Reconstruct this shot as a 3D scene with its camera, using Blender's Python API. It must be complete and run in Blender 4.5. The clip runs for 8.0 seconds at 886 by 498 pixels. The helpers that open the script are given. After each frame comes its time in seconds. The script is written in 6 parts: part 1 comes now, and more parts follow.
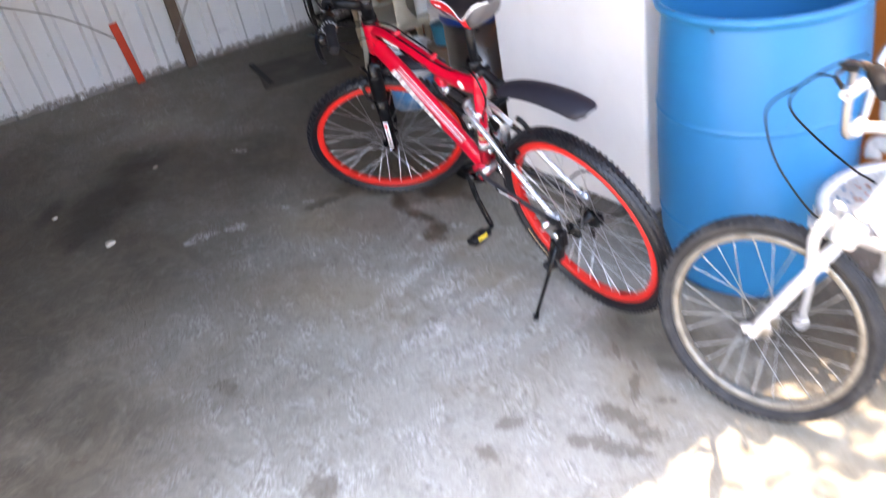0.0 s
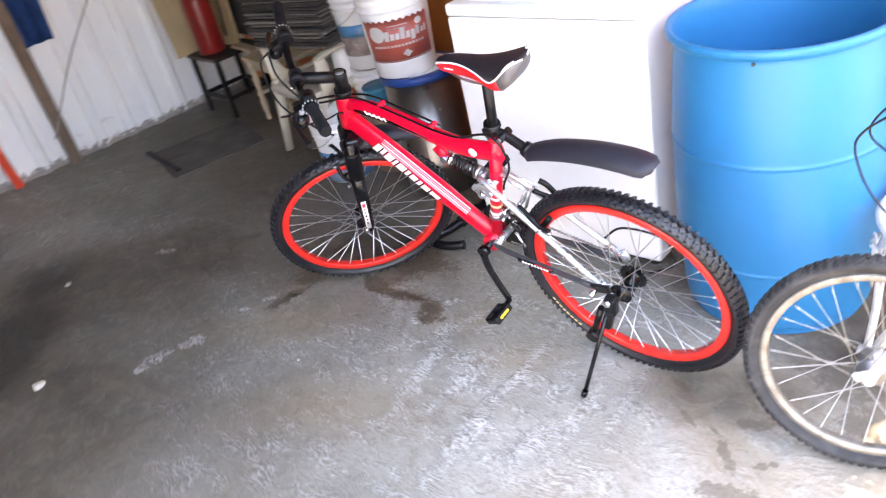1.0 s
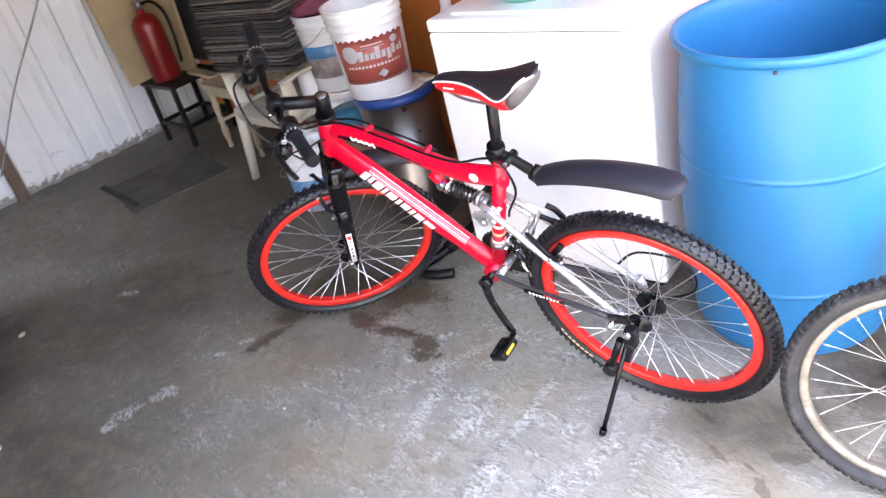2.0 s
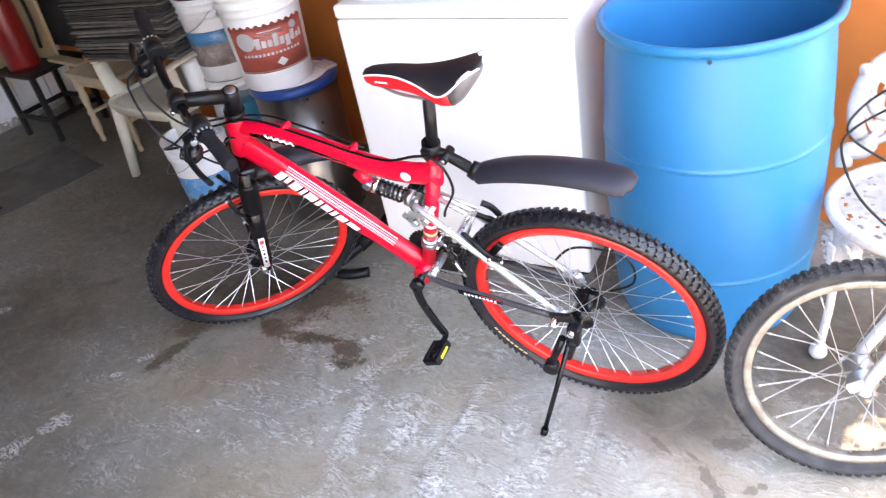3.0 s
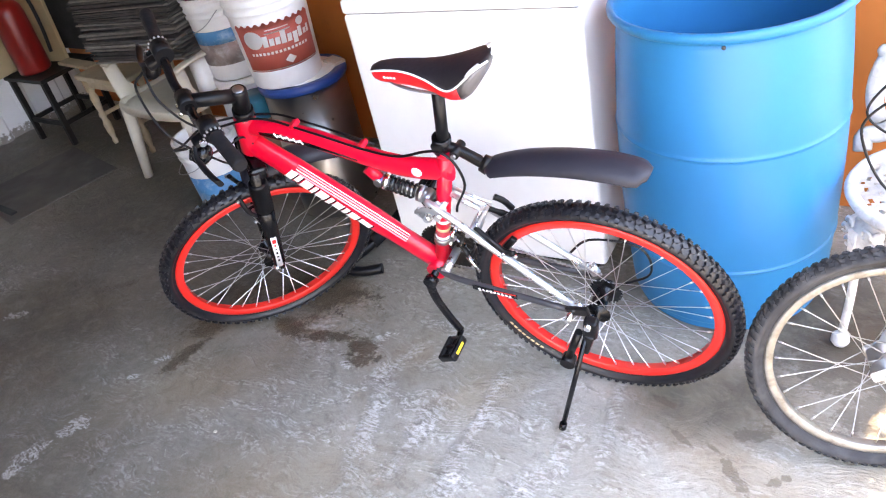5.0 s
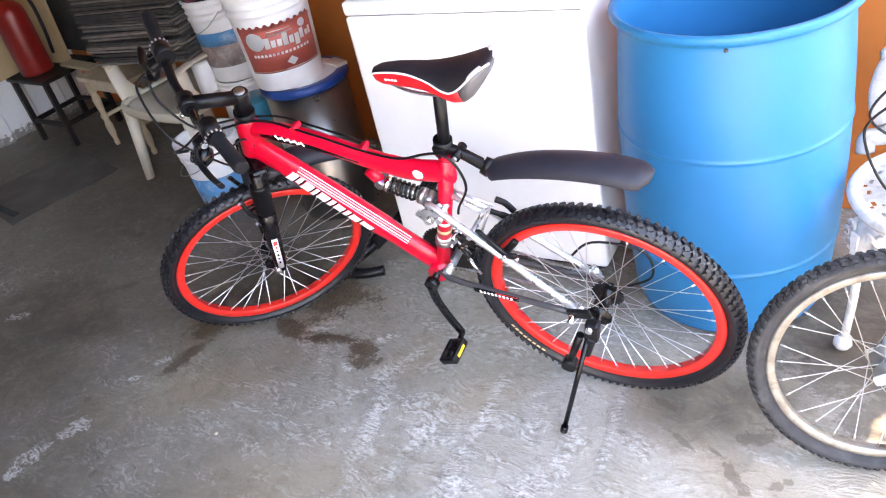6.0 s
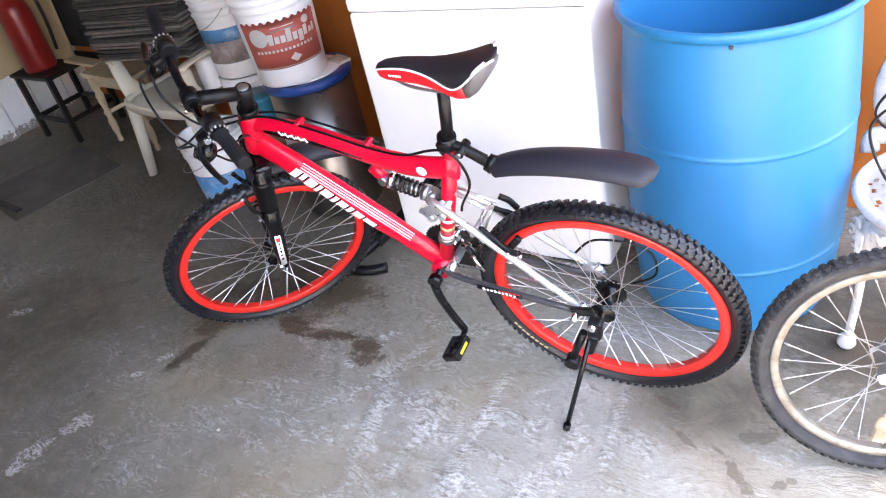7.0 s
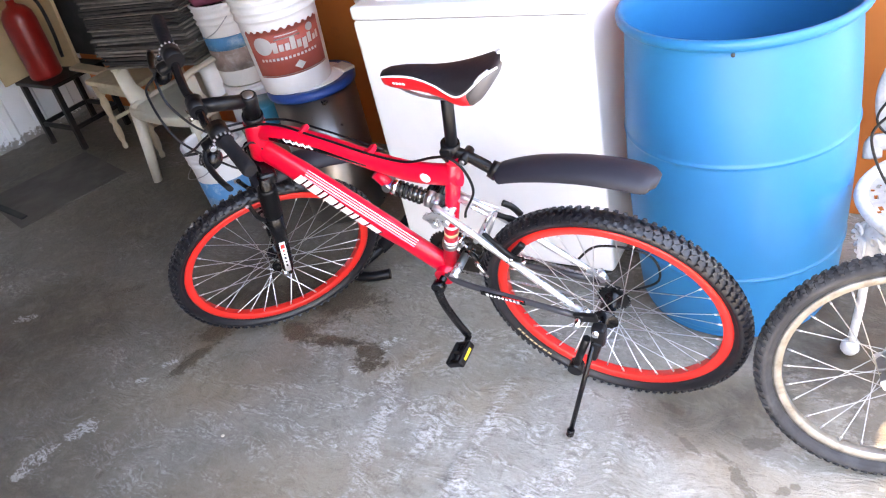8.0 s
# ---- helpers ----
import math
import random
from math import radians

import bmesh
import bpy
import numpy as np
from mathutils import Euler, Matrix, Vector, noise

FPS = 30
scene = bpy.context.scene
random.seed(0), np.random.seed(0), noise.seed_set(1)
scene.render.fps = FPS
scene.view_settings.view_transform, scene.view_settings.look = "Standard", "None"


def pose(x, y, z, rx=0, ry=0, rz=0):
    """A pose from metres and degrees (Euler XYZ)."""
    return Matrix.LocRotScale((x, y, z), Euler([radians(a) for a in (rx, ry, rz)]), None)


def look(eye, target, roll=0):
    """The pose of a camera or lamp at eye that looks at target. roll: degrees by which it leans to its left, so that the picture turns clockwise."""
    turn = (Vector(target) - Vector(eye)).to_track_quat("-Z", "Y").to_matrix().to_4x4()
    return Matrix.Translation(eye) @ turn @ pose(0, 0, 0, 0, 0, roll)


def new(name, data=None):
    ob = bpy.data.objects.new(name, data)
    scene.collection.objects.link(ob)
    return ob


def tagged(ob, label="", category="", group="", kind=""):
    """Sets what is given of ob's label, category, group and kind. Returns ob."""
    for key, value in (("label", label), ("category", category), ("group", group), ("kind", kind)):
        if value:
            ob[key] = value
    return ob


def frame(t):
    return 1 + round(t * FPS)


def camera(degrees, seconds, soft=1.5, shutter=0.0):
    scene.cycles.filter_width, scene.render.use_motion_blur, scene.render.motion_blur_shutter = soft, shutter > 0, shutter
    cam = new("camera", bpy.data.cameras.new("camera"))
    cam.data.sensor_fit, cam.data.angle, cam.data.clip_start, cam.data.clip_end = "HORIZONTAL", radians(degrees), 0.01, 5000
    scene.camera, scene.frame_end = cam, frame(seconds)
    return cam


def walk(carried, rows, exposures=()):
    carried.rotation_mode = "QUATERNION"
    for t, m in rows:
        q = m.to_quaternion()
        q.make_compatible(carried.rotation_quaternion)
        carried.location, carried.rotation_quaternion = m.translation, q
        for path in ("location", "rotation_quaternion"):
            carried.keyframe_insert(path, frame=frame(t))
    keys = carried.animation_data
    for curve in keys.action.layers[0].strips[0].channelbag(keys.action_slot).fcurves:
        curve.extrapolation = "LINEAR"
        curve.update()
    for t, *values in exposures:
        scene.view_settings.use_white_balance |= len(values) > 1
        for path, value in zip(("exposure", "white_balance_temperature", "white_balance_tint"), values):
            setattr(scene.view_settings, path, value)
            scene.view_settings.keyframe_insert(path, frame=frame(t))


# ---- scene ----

# ------------------------------------------------------------------ camera
cam = camera(60.0, 8.0, soft=1.15, shutter=0.8)
PATH = [
    (0, (1.553, -1.233, 1.597), (0.06, -0.448, 0.522), -11.5),
    (0.2, (1.472, -1.236, 1.548), (-0.049, -0.421, 0.536), -9.9),
    (0.5, (1.282, -1.243, 1.592), (-0.141, -0.345, 0.51), -10.5),
    (0.8, (1.146, -1.330, 1.572), (-0.234, -0.300, 0.549), -11.8),
    (1, (1.029, -1.388, 1.625), (-0.292, -0.3, 0.591), -14.1),
    (1.2, (0.962, -1.409, 1.611), (-0.323, -0.279, 0.575), -13.9),
    (2.3, (0.751, -1.325, 1.592), (-0.460, -0.105, 0.570), -16.0),
    (2.5, (0.703, -1.329, 1.616), (-0.419, -0.061, 0.552), -14.9),
    (2.7, (0.682, -1.325, 1.598), (-0.376, -0.015, 0.517), -12.2),
    (3, (0.626, -1.319, 1.602), (-0.355, 0.016, 0.482), -11.8),
    (3.5, (0.625, -1.314, 1.604), (-0.352, 0.018, 0.476), -12.9),
    (4, (0.625, -1.295, 1.594), (-0.358, 0.028, 0.461), -13.4),
    (4.5, (0.62, -1.302, 1.596), (-0.382, 0.008, 0.463), -13.8),
    (6, (0.617, -1.296, 1.596), (-0.398, 0.01, 0.471), -13.9),
    (6.5, (0.616, -1.299, 1.595), (-0.4, 0.003, 0.467), -13.8),
    (7, (0.614, -1.297, 1.592), (-0.405, 0.003, 0.465), -13.8),
    (7.5, (0.614, -1.297, 1.595), (-0.41, 0.004, 0.472), -14.0),
    (8, (0.617, -1.304, 1.597), (-0.411, 0.002, 0.485), -13.9),
]
walk(cam, [(t, look(eye, target, roll)) for t, eye, target, roll in PATH],
     exposures=[(0, 4.22, 7900, 16), (0.5, 4.68, 8250, 17), (1.2, 4.82, 8250, 17), (2.4, 4.88, 8250, 17), (3.2, 4.80, 8150, 16), (8, 4.78, 8100, 16)])

# ------------------------------------------------------------------ world and sun
SUN_EL, SUN_AZ = radians(75), radians(60)      # azimuth from +x towards +y
world = bpy.data.worlds.new("sky")
scene.world = world
world.use_nodes = True
wn = world.node_tree.nodes
sky = wn.new("ShaderNodeTexSky")
sky.sky_type = "NISHITA"
sky.sun_disc = False
sky.sun_elevation = SUN_EL
sky.sun_rotation = radians(90) - SUN_AZ
wn["Background"].inputs["Strength"].default_value = 0.12
world.node_tree.links.new(sky.outputs["Color"], wn["Background"].inputs["Color"])
sun_data = bpy.data.lights.new("sun", "SUN")
sun_data.energy = 1.6
sun_data.angle = radians(0.6)
sun_data.color = (1.0, 0.91, 0.78)
sun = new("sun", sun_data)
sd = Vector((math.cos(SUN_EL) * math.cos(SUN_AZ), math.cos(SUN_EL) * math.sin(SUN_AZ), math.sin(SUN_EL)))
sun.matrix_world = look(sd * 20, (0, 0, 0))


# ------------------------------------------------------------------ materials
def node_mat(name):
    m = bpy.data.materials.new(name)
    m.use_nodes = True
    nt = m.node_tree
    return m, nt, nt.nodes["Principled BSDF"]


def noise_node(nt, vec, scale, detail=4.0, rough=0.55, dist=0.0):
    n = nt.nodes.new("ShaderNodeTexNoise")
    n.inputs["Scale"].default_value = scale
    n.inputs["Detail"].default_value = detail
    n.inputs["Roughness"].default_value = rough
    n.inputs["Distortion"].default_value = dist
    nt.links.new(vec, n.inputs["Vector"])
    return n.outputs["Fac"]


def ramp(nt, fac, lo, hi):
    r = nt.nodes.new("ShaderNodeMapRange")
    r.inputs["From Min"].default_value = lo
    r.inputs["From Max"].default_value = hi
    nt.links.new(fac, r.inputs["Value"])
    return r.outputs["Result"]


def mix(nt, fac, a, b):
    x = nt.nodes.new("ShaderNodeMix")
    x.data_type = "RGBA"
    if isinstance(fac, float):
        x.inputs["Factor"].default_value = fac
    else:
        nt.links.new(fac, x.inputs["Factor"])
    for sock, val in ((x.inputs[6], a), (x.inputs[7], b)):
        if isinstance(val, tuple):
            sock.default_value = (*val, 1)
        else:
            nt.links.new(val, sock)
    return x.outputs[2]


def math_node(nt, op, a, b=None):
    x = nt.nodes.new("ShaderNodeMath")
    x.operation = op
    for sock, val in zip(x.inputs, (a, b)):
        if val is None:
            continue
        if isinstance(val, (int, float)):
            sock.default_value = val
        else:
            nt.links.new(val, sock)
    return x.outputs[0]


def bump(nt, height, strength, distance, bsdf):
    b = nt.nodes.new("ShaderNodeBump")
    b.inputs["Strength"].default_value = strength
    b.inputs["Distance"].default_value = distance
    nt.links.new(height, b.inputs["Height"])
    nt.links.new(b.outputs["Normal"], bsdf.inputs["Normal"])


def coords(nt):
    return nt.nodes.new("ShaderNodeTexCoord").outputs["Object"]


def mat(name, col, rough=0.5, metal=0.0, vary=0.12, scale=9.0, dirt=0.0, dirt_col=(0.12, 0.09, 0.06), dirt_scale=5.0,
        grain=120.0, relief=0.02, coat=0.0, spec=0.5):
    """A surface with soft tone changes, patches of dirt and a fine grain."""
    m, nt, p = node_mat(name)
    v = coords(nt)
    a = tuple(max(0.0, c * (1 - vary)) for c in col)
    b = tuple(min(1.0, c * (1 + vary)) for c in col)
    c = mix(nt, ramp(nt, noise_node(nt, v, scale), 0.3, 0.7), a, b)
    if dirt > 0:
        d = noise_node(nt, v, dirt_scale, 8, 0.65, 0.4)
        f = math_node(nt, "MULTIPLY", ramp(nt, d, 0.48, 0.72), dirt)
        c = mix(nt, f, c, dirt_col)
    nt.links.new(c, p.inputs["Base Color"])
    g = noise_node(nt, v, grain, 3)
    r = nt.nodes.new("ShaderNodeMapRange")
    r.inputs["To Min"].default_value = max(0.03, rough - 0.08)
    r.inputs["To Max"].default_value = min(1.0, rough + 0.1)
    nt.links.new(noise_node(nt, v, scale * 3), r.inputs["Value"])
    nt.links.new(r.outputs["Result"], p.inputs["Roughness"])
    p.inputs["Metallic"].default_value = metal
    p.inputs["Specular IOR Level"].default_value = spec
    p.inputs["Coat Weight"].default_value = coat
    p.inputs["Coat Roughness"].default_value = 0.08
    if relief > 0:
        bump(nt, g, 0.25, relief * 0.05, p)
    return m


RED = mat("red_paint", (0.64, 0.003, 0.027), 0.34, vary=0.08, coat=0.5, relief=0, spec=0.25)
RED_RIM = mat("red_rim_paint", (0.72, 0.022, 0.016), 0.35, vary=0.08, relief=0, coat=0.3)
BLACK = mat("black_paint", (0.004, 0.004, 0.005), 0.24, vary=0.2, relief=0, spec=0.3)
RUBBER = mat("tyre_rubber", (0.006, 0.006, 0.009), 0.42, vary=0.3, scale=25, dirt=0.15, dirt_col=(0.05, 0.047, 0.045), dirt_scale=14, spec=0.5)
RUBBER_OLD = mat("dusty_tyre_rubber", (0.028, 0.028, 0.030), 0.72, vary=0.3, scale=25, dirt=0.5, dirt_col=(0.10, 0.095, 0.09), dirt_scale=12, spec=0.35)
PLASTIC_BLACK = mat("black_plastic", (0.005, 0.005, 0.006), 0.36, vary=0.2, spec=0.25)
VIOLET = mat("violet_anodised", (0.16, 0.13, 0.30), 0.3, 0.8, vary=0.1, relief=0)
GUNMETAL = mat("gunmetal_paint", (0.055, 0.055, 0.062), 0.38, 0.3, vary=0.12, relief=0)
FENDER = mat("matt_black_plastic", (0.016, 0.016, 0.024), 0.48, vary=0.15, relief=0.03, spec=0.35)
GRIP = mat("foam_grip", (0.006, 0.006, 0.008), 0.7, vary=0.2, relief=0.1, spec=0.25)
SILVER = mat("silver_paint", (0.56, 0.57, 0.59), 0.28, 0.75, vary=0.06, relief=0)
CHROME = mat("chrome", (0.82, 0.82, 0.83), 0.14, 1.0, vary=0.05, relief=0)
STEEL_DULL = mat("dull_steel", (0.42, 0.42, 0.43), 0.38, 1.0, vary=0.15, relief=0.01)
SPOKE = mat("spoke_steel", (0.80, 0.80, 0.80), 0.30, 0.75, vary=0.05, relief=0)
WHITE_DECAL = mat("white_decal", (0.88, 0.87, 0.87), 0.4, vary=0.04, relief=0)
PINK_DECAL = mat("pale_red_decal", (0.80, 0.36, 0.42), 0.4, vary=0.08, relief=0)
GOLD_DECAL = mat("gold_decal", (0.62, 0.46, 0.25), 0.4, vary=0.1, relief=0)
SADDLE_BLACK = mat("saddle_vinyl", (0.013, 0.010, 0.014), 0.5, vary=0.2, relief=0.06)
SADDLE_RED = mat("red_vinyl", (0.66, 0.012, 0.02), 0.4, vary=0.1, relief=0.03)
SADDLE_GREY = mat("grey_vinyl", (0.10, 0.095, 0.10), 0.45, vary=0.1, relief=0.03)
YELLOW = mat("amber_reflector", (0.9, 0.62, 0.05), 0.25, vary=0.05, relief=0)
ENAMEL = mat("white_enamel", (0.88, 0.875, 0.865), 0.33, vary=0.03, scale=4, dirt=0.06, dirt_col=(0.45, 0.40, 0.34), dirt_scale=6, relief=0)
SEAM = mat("dark_seam", (0.05, 0.05, 0.05), 0.7, vary=0.1)
BLUE_DRUM = mat("blue_plastic", (0.003, 0.168, 0.385), 0.41, vary=0.08, scale=2.5, dirt=0.14, dirt_col=(0.02, 0.26, 0.48), dirt_scale=2.2, relief=0.02, spec=0.5)
BLUE_DARK = mat("dark_blue_plastic", (0.010, 0.050, 0.22), 0.4, vary=0.15)
CYAN = mat("teal_plastic", (0.016, 0.17, 0.27), 0.4, vary=0.1)
WHITE_PAINTED = mat("white_cast_metal", (0.64, 0.62, 0.60), 0.5, vary=0.10, dirt=0.5, dirt_col=(0.27, 0.25, 0.23), dirt_scale=34, relief=0.25)
WHITE_BIKE = mat("worn_white_paint", (0.66, 0.655, 0.65), 0.32, 0.25, vary=0.08, dirt=0.45, dirt_col=(0.42, 0.36, 0.30), dirt_scale=18, relief=0.02)
SPOKE_OLD = mat("dull_spoke", (0.50, 0.49, 0.46), 0.45, 0.4, vary=0.2, relief=0)
RIM_WORN = mat("dusty_alloy", (0.255, 0.240, 0.212), 0.45, 0.6, vary=0.2, scale=30, dirt=0.75, dirt_col=(0.12, 0.095, 0.07), dirt_scale=38)
BUCKET_WHITE = mat("white_bucket_plastic", (0.78, 0.77, 0.76), 0.4, vary=0.05, dirt=0.2, dirt_col=(0.46, 0.42, 0.38), dirt_scale=8)
PRINT_WHITE = mat("white_print", (0.80, 0.78, 0.76), 0.5, vary=0.06, relief=0)
BUCKET_GREY = mat("smeared_brown_print", (0.26, 0.20, 0.18), 0.6, vary=0.3, scale=16, dirt=0.7, dirt_col=(0.62, 0.60, 0.58), dirt_scale=14)
BUCKET_RED = mat("rust_red_print", (0.42, 0.085, 0.06), 0.5, vary=0.12, dirt=0.15, dirt_col=(0.6, 0.45, 0.4))
BUCKET_BLUE = mat("blue_print", (0.06, 0.24, 0.46), 0.45, vary=0.15, dirt=0.85, dirt_col=(0.52, 0.60, 0.66), dirt_scale=14)
STAINLESS = mat("brushed_stainless", (0.25, 0.232, 0.218), 0.30, 0.95, vary=0.1, dirt=0.2, dirt_col=(0.22, 0.19, 0.17), relief=0.01)
CREAM_WOOD = mat("cream_painted_wood", (0.56, 0.46, 0.31), 0.5, vary=0.15, dirt=0.4, dirt_col=(0.24, 0.16, 0.09), dirt_scale=10, relief=0.05)
PLASTIC_CREAM = mat("cream_plastic", (0.56, 0.51, 0.41), 0.45, vary=0.06, dirt=0.25, dirt_col=(0.32, 0.28, 0.22), dirt_scale=9)
CARD = mat("grey_sheet", (0.034, 0.031, 0.028), 0.75, vary=0.25, scale=18, dirt=0.3, dirt_col=(0.2, 0.18, 0.16), relief=0.08)
CARD_EDGE = mat("pale_sheet_edge", (0.15, 0.135, 0.12), 0.8, vary=0.25, scale=25, relief=0.08)
DARK_METAL = mat("dark_painted_steel", (0.014, 0.012, 0.011), 0.45, 0.1, vary=0.3, dirt=0.25, dirt_col=(0.05, 0.03, 0.02), spec=0.35)
PLY = mat("pale_plywood", (0.46, 0.35, 0.20), 0.6, vary=0.12, scale=4, dirt=0.2, dirt_col=(0.38, 0.27, 0.14), relief=0.04)
EXT_RED = mat("extinguisher_red", (0.23, 0.010, 0.008), 0.32, vary=0.15, dirt=0.2, dirt_col=(0.2, 0.03, 0.02), relief=0)
TERRA = mat("rust_brown_steel", (0.17, 0.115, 0.08), 0.6, vary=0.2, dirt=0.4, dirt_col=(0.09, 0.05, 0.03), relief=0.06)
ORANGE_TAPE = mat("orange_red_plastic", (0.80, 0.065, 0.02), 0.4, vary=0.1)
MAROON = mat("maroon_cloth", (0.16, 0.03, 0.06), 0.8, vary=0.25, relief=0.1)
NAVY = mat("blue_cloth", (0.02, 0.07, 0.24), 0.9, vary=0.3, relief=0.1)
ROPE = mat("grey_cord", (0.32, 0.31, 0.30), 0.8, vary=0.2)
GREEN_TUB = mat("pale_green_plastic", (0.12, 0.40, 0.32), 0.4, vary=0.08)
MAT_DARK = mat("dark_rubber_mat", (0.09, 0.081, 0.068), 0.8, vary=0.25, scale=6, dirt=0.8, dirt_col=(0.15, 0.135, 0.115), relief=0.1)
STRIP = mat("black_strip", (0.014, 0.014, 0.014), 0.7, vary=0.3)
PALE_BIT = mat("pale_scrap", (0.55, 0.50, 0.42), 0.8, vary=0.2)
DARK_SHEET = mat("dark_grey_board", (0.032, 0.030, 0.031), 0.7, vary=0.25, scale=3, dirt=0.4, dirt_col=(0.10, 0.09, 0.085), relief=0.05)
LEAF = mat("leaf", (0.06, 0.10, 0.03), 0.5, vary=0.3, relief=0)
ROOF = mat("roof_underside", (0.07, 0.064, 0.058), 0.8, vary=0.15, scale=2)
BRICKISH = mat("brown_plaster", (0.17, 0.125, 0.09), 0.85, vary=0.15, scale=2, relief=0.2)
YARD = mat("pale_plaster", (0.76, 0.75, 0.73), 0.85, vary=0.12, scale=2, dirt=0.3, dirt_col=(0.34, 0.31, 0.27), dirt_scale=1.5, relief=0.2)


def orange_wall_mat():
    m, nt, p = node_mat("orange_wall_paint")
    v = coords(nt)
    c = mix(nt, ramp(nt, noise_node(nt, v, 2.2, 6), 0.3, 0.7), (0.52, 0.135, 0.022), (0.66, 0.20, 0.04))
    d = ramp(nt, noise_node(nt, v, 7, 8, 0.7, 0.6), 0.6, 0.74)
    c = mix(nt, math_node(nt, "MULTIPLY", d, 0.5), c, (0.22, 0.07, 0.025))
    nt.links.new(c, p.inputs["Base Color"])
    p.inputs["Roughness"].default_value = 0.55
    bump(nt, noise_node(nt, v, 40, 5), 0.3, 0.003, p)
    return m


def corrugated_mat():
    m, nt, p = node_mat("white_painted_sheet")
    v = coords(nt)
    c = mix(nt, ramp(nt, noise_node(nt, v, 1.7, 6), 0.3, 0.7), (0.84, 0.85, 0.86), (0.90, 0.905, 0.91))
    d = ramp(nt, noise_node(nt, v, 9, 8, 0.7, 1.0), 0.62, 0.70)
    c = mix(nt, math_node(nt, "MULTIPLY", d, 0.35), c, (0.33, 0.33, 0.35))
    # flaking rust along the sheets' lower rim
    sep = nt.nodes.new("ShaderNodeSeparateXYZ")
    nt.links.new(v, sep.inputs[0])
    low = ramp(nt, sep.outputs["Z"], 0.17, 0.01)
    chips = ramp(nt, math_node(nt, "MULTIPLY", low, noise_node(nt, v, 34, 8, 0.75)), 0.36, 0.42)
    c = mix(nt, math_node(nt, "MULTIPLY", chips, 0.85), c, (0.20, 0.165, 0.13))
    nt.links.new(c, p.inputs["Base Color"])
    p.inputs["Roughness"].default_value = 0.45
    bump(nt, noise_node(nt, v, 8, 5), 0.3, 0.006, p)
    return m


def spots(nt, v, blots, warp, rim=0.2):
    """1 inside ragged blots lying on the floor, 0 outside. A blot: x, y, half length, half width, turn."""
    least = None
    for x, y, rx, ry, turn in blots or [(0.0, 0.0, 0.001, 0.001, 0)]:
        mp = nt.nodes.new("ShaderNodeMapping")
        mp.vector_type = "TEXTURE"
        mp.inputs["Location"].default_value = (x, y, 0)
        mp.inputs["Rotation"].default_value = (0, 0, radians(turn))
        mp.inputs["Scale"].default_value = (rx, ry, 1)
        nt.links.new(v, mp.inputs["Vector"])
        ln = nt.nodes.new("ShaderNodeVectorMath")
        ln.operation = "LENGTH"
        nt.links.new(mp.outputs["Vector"], ln.inputs[0])
        least = ln.outputs["Value"] if least is None else math_node(nt, "MINIMUM", least, ln.outputs["Value"])
    return ramp(nt, math_node(nt, "ADD", least, warp), 0.95 + rim, 0.95 - rim)


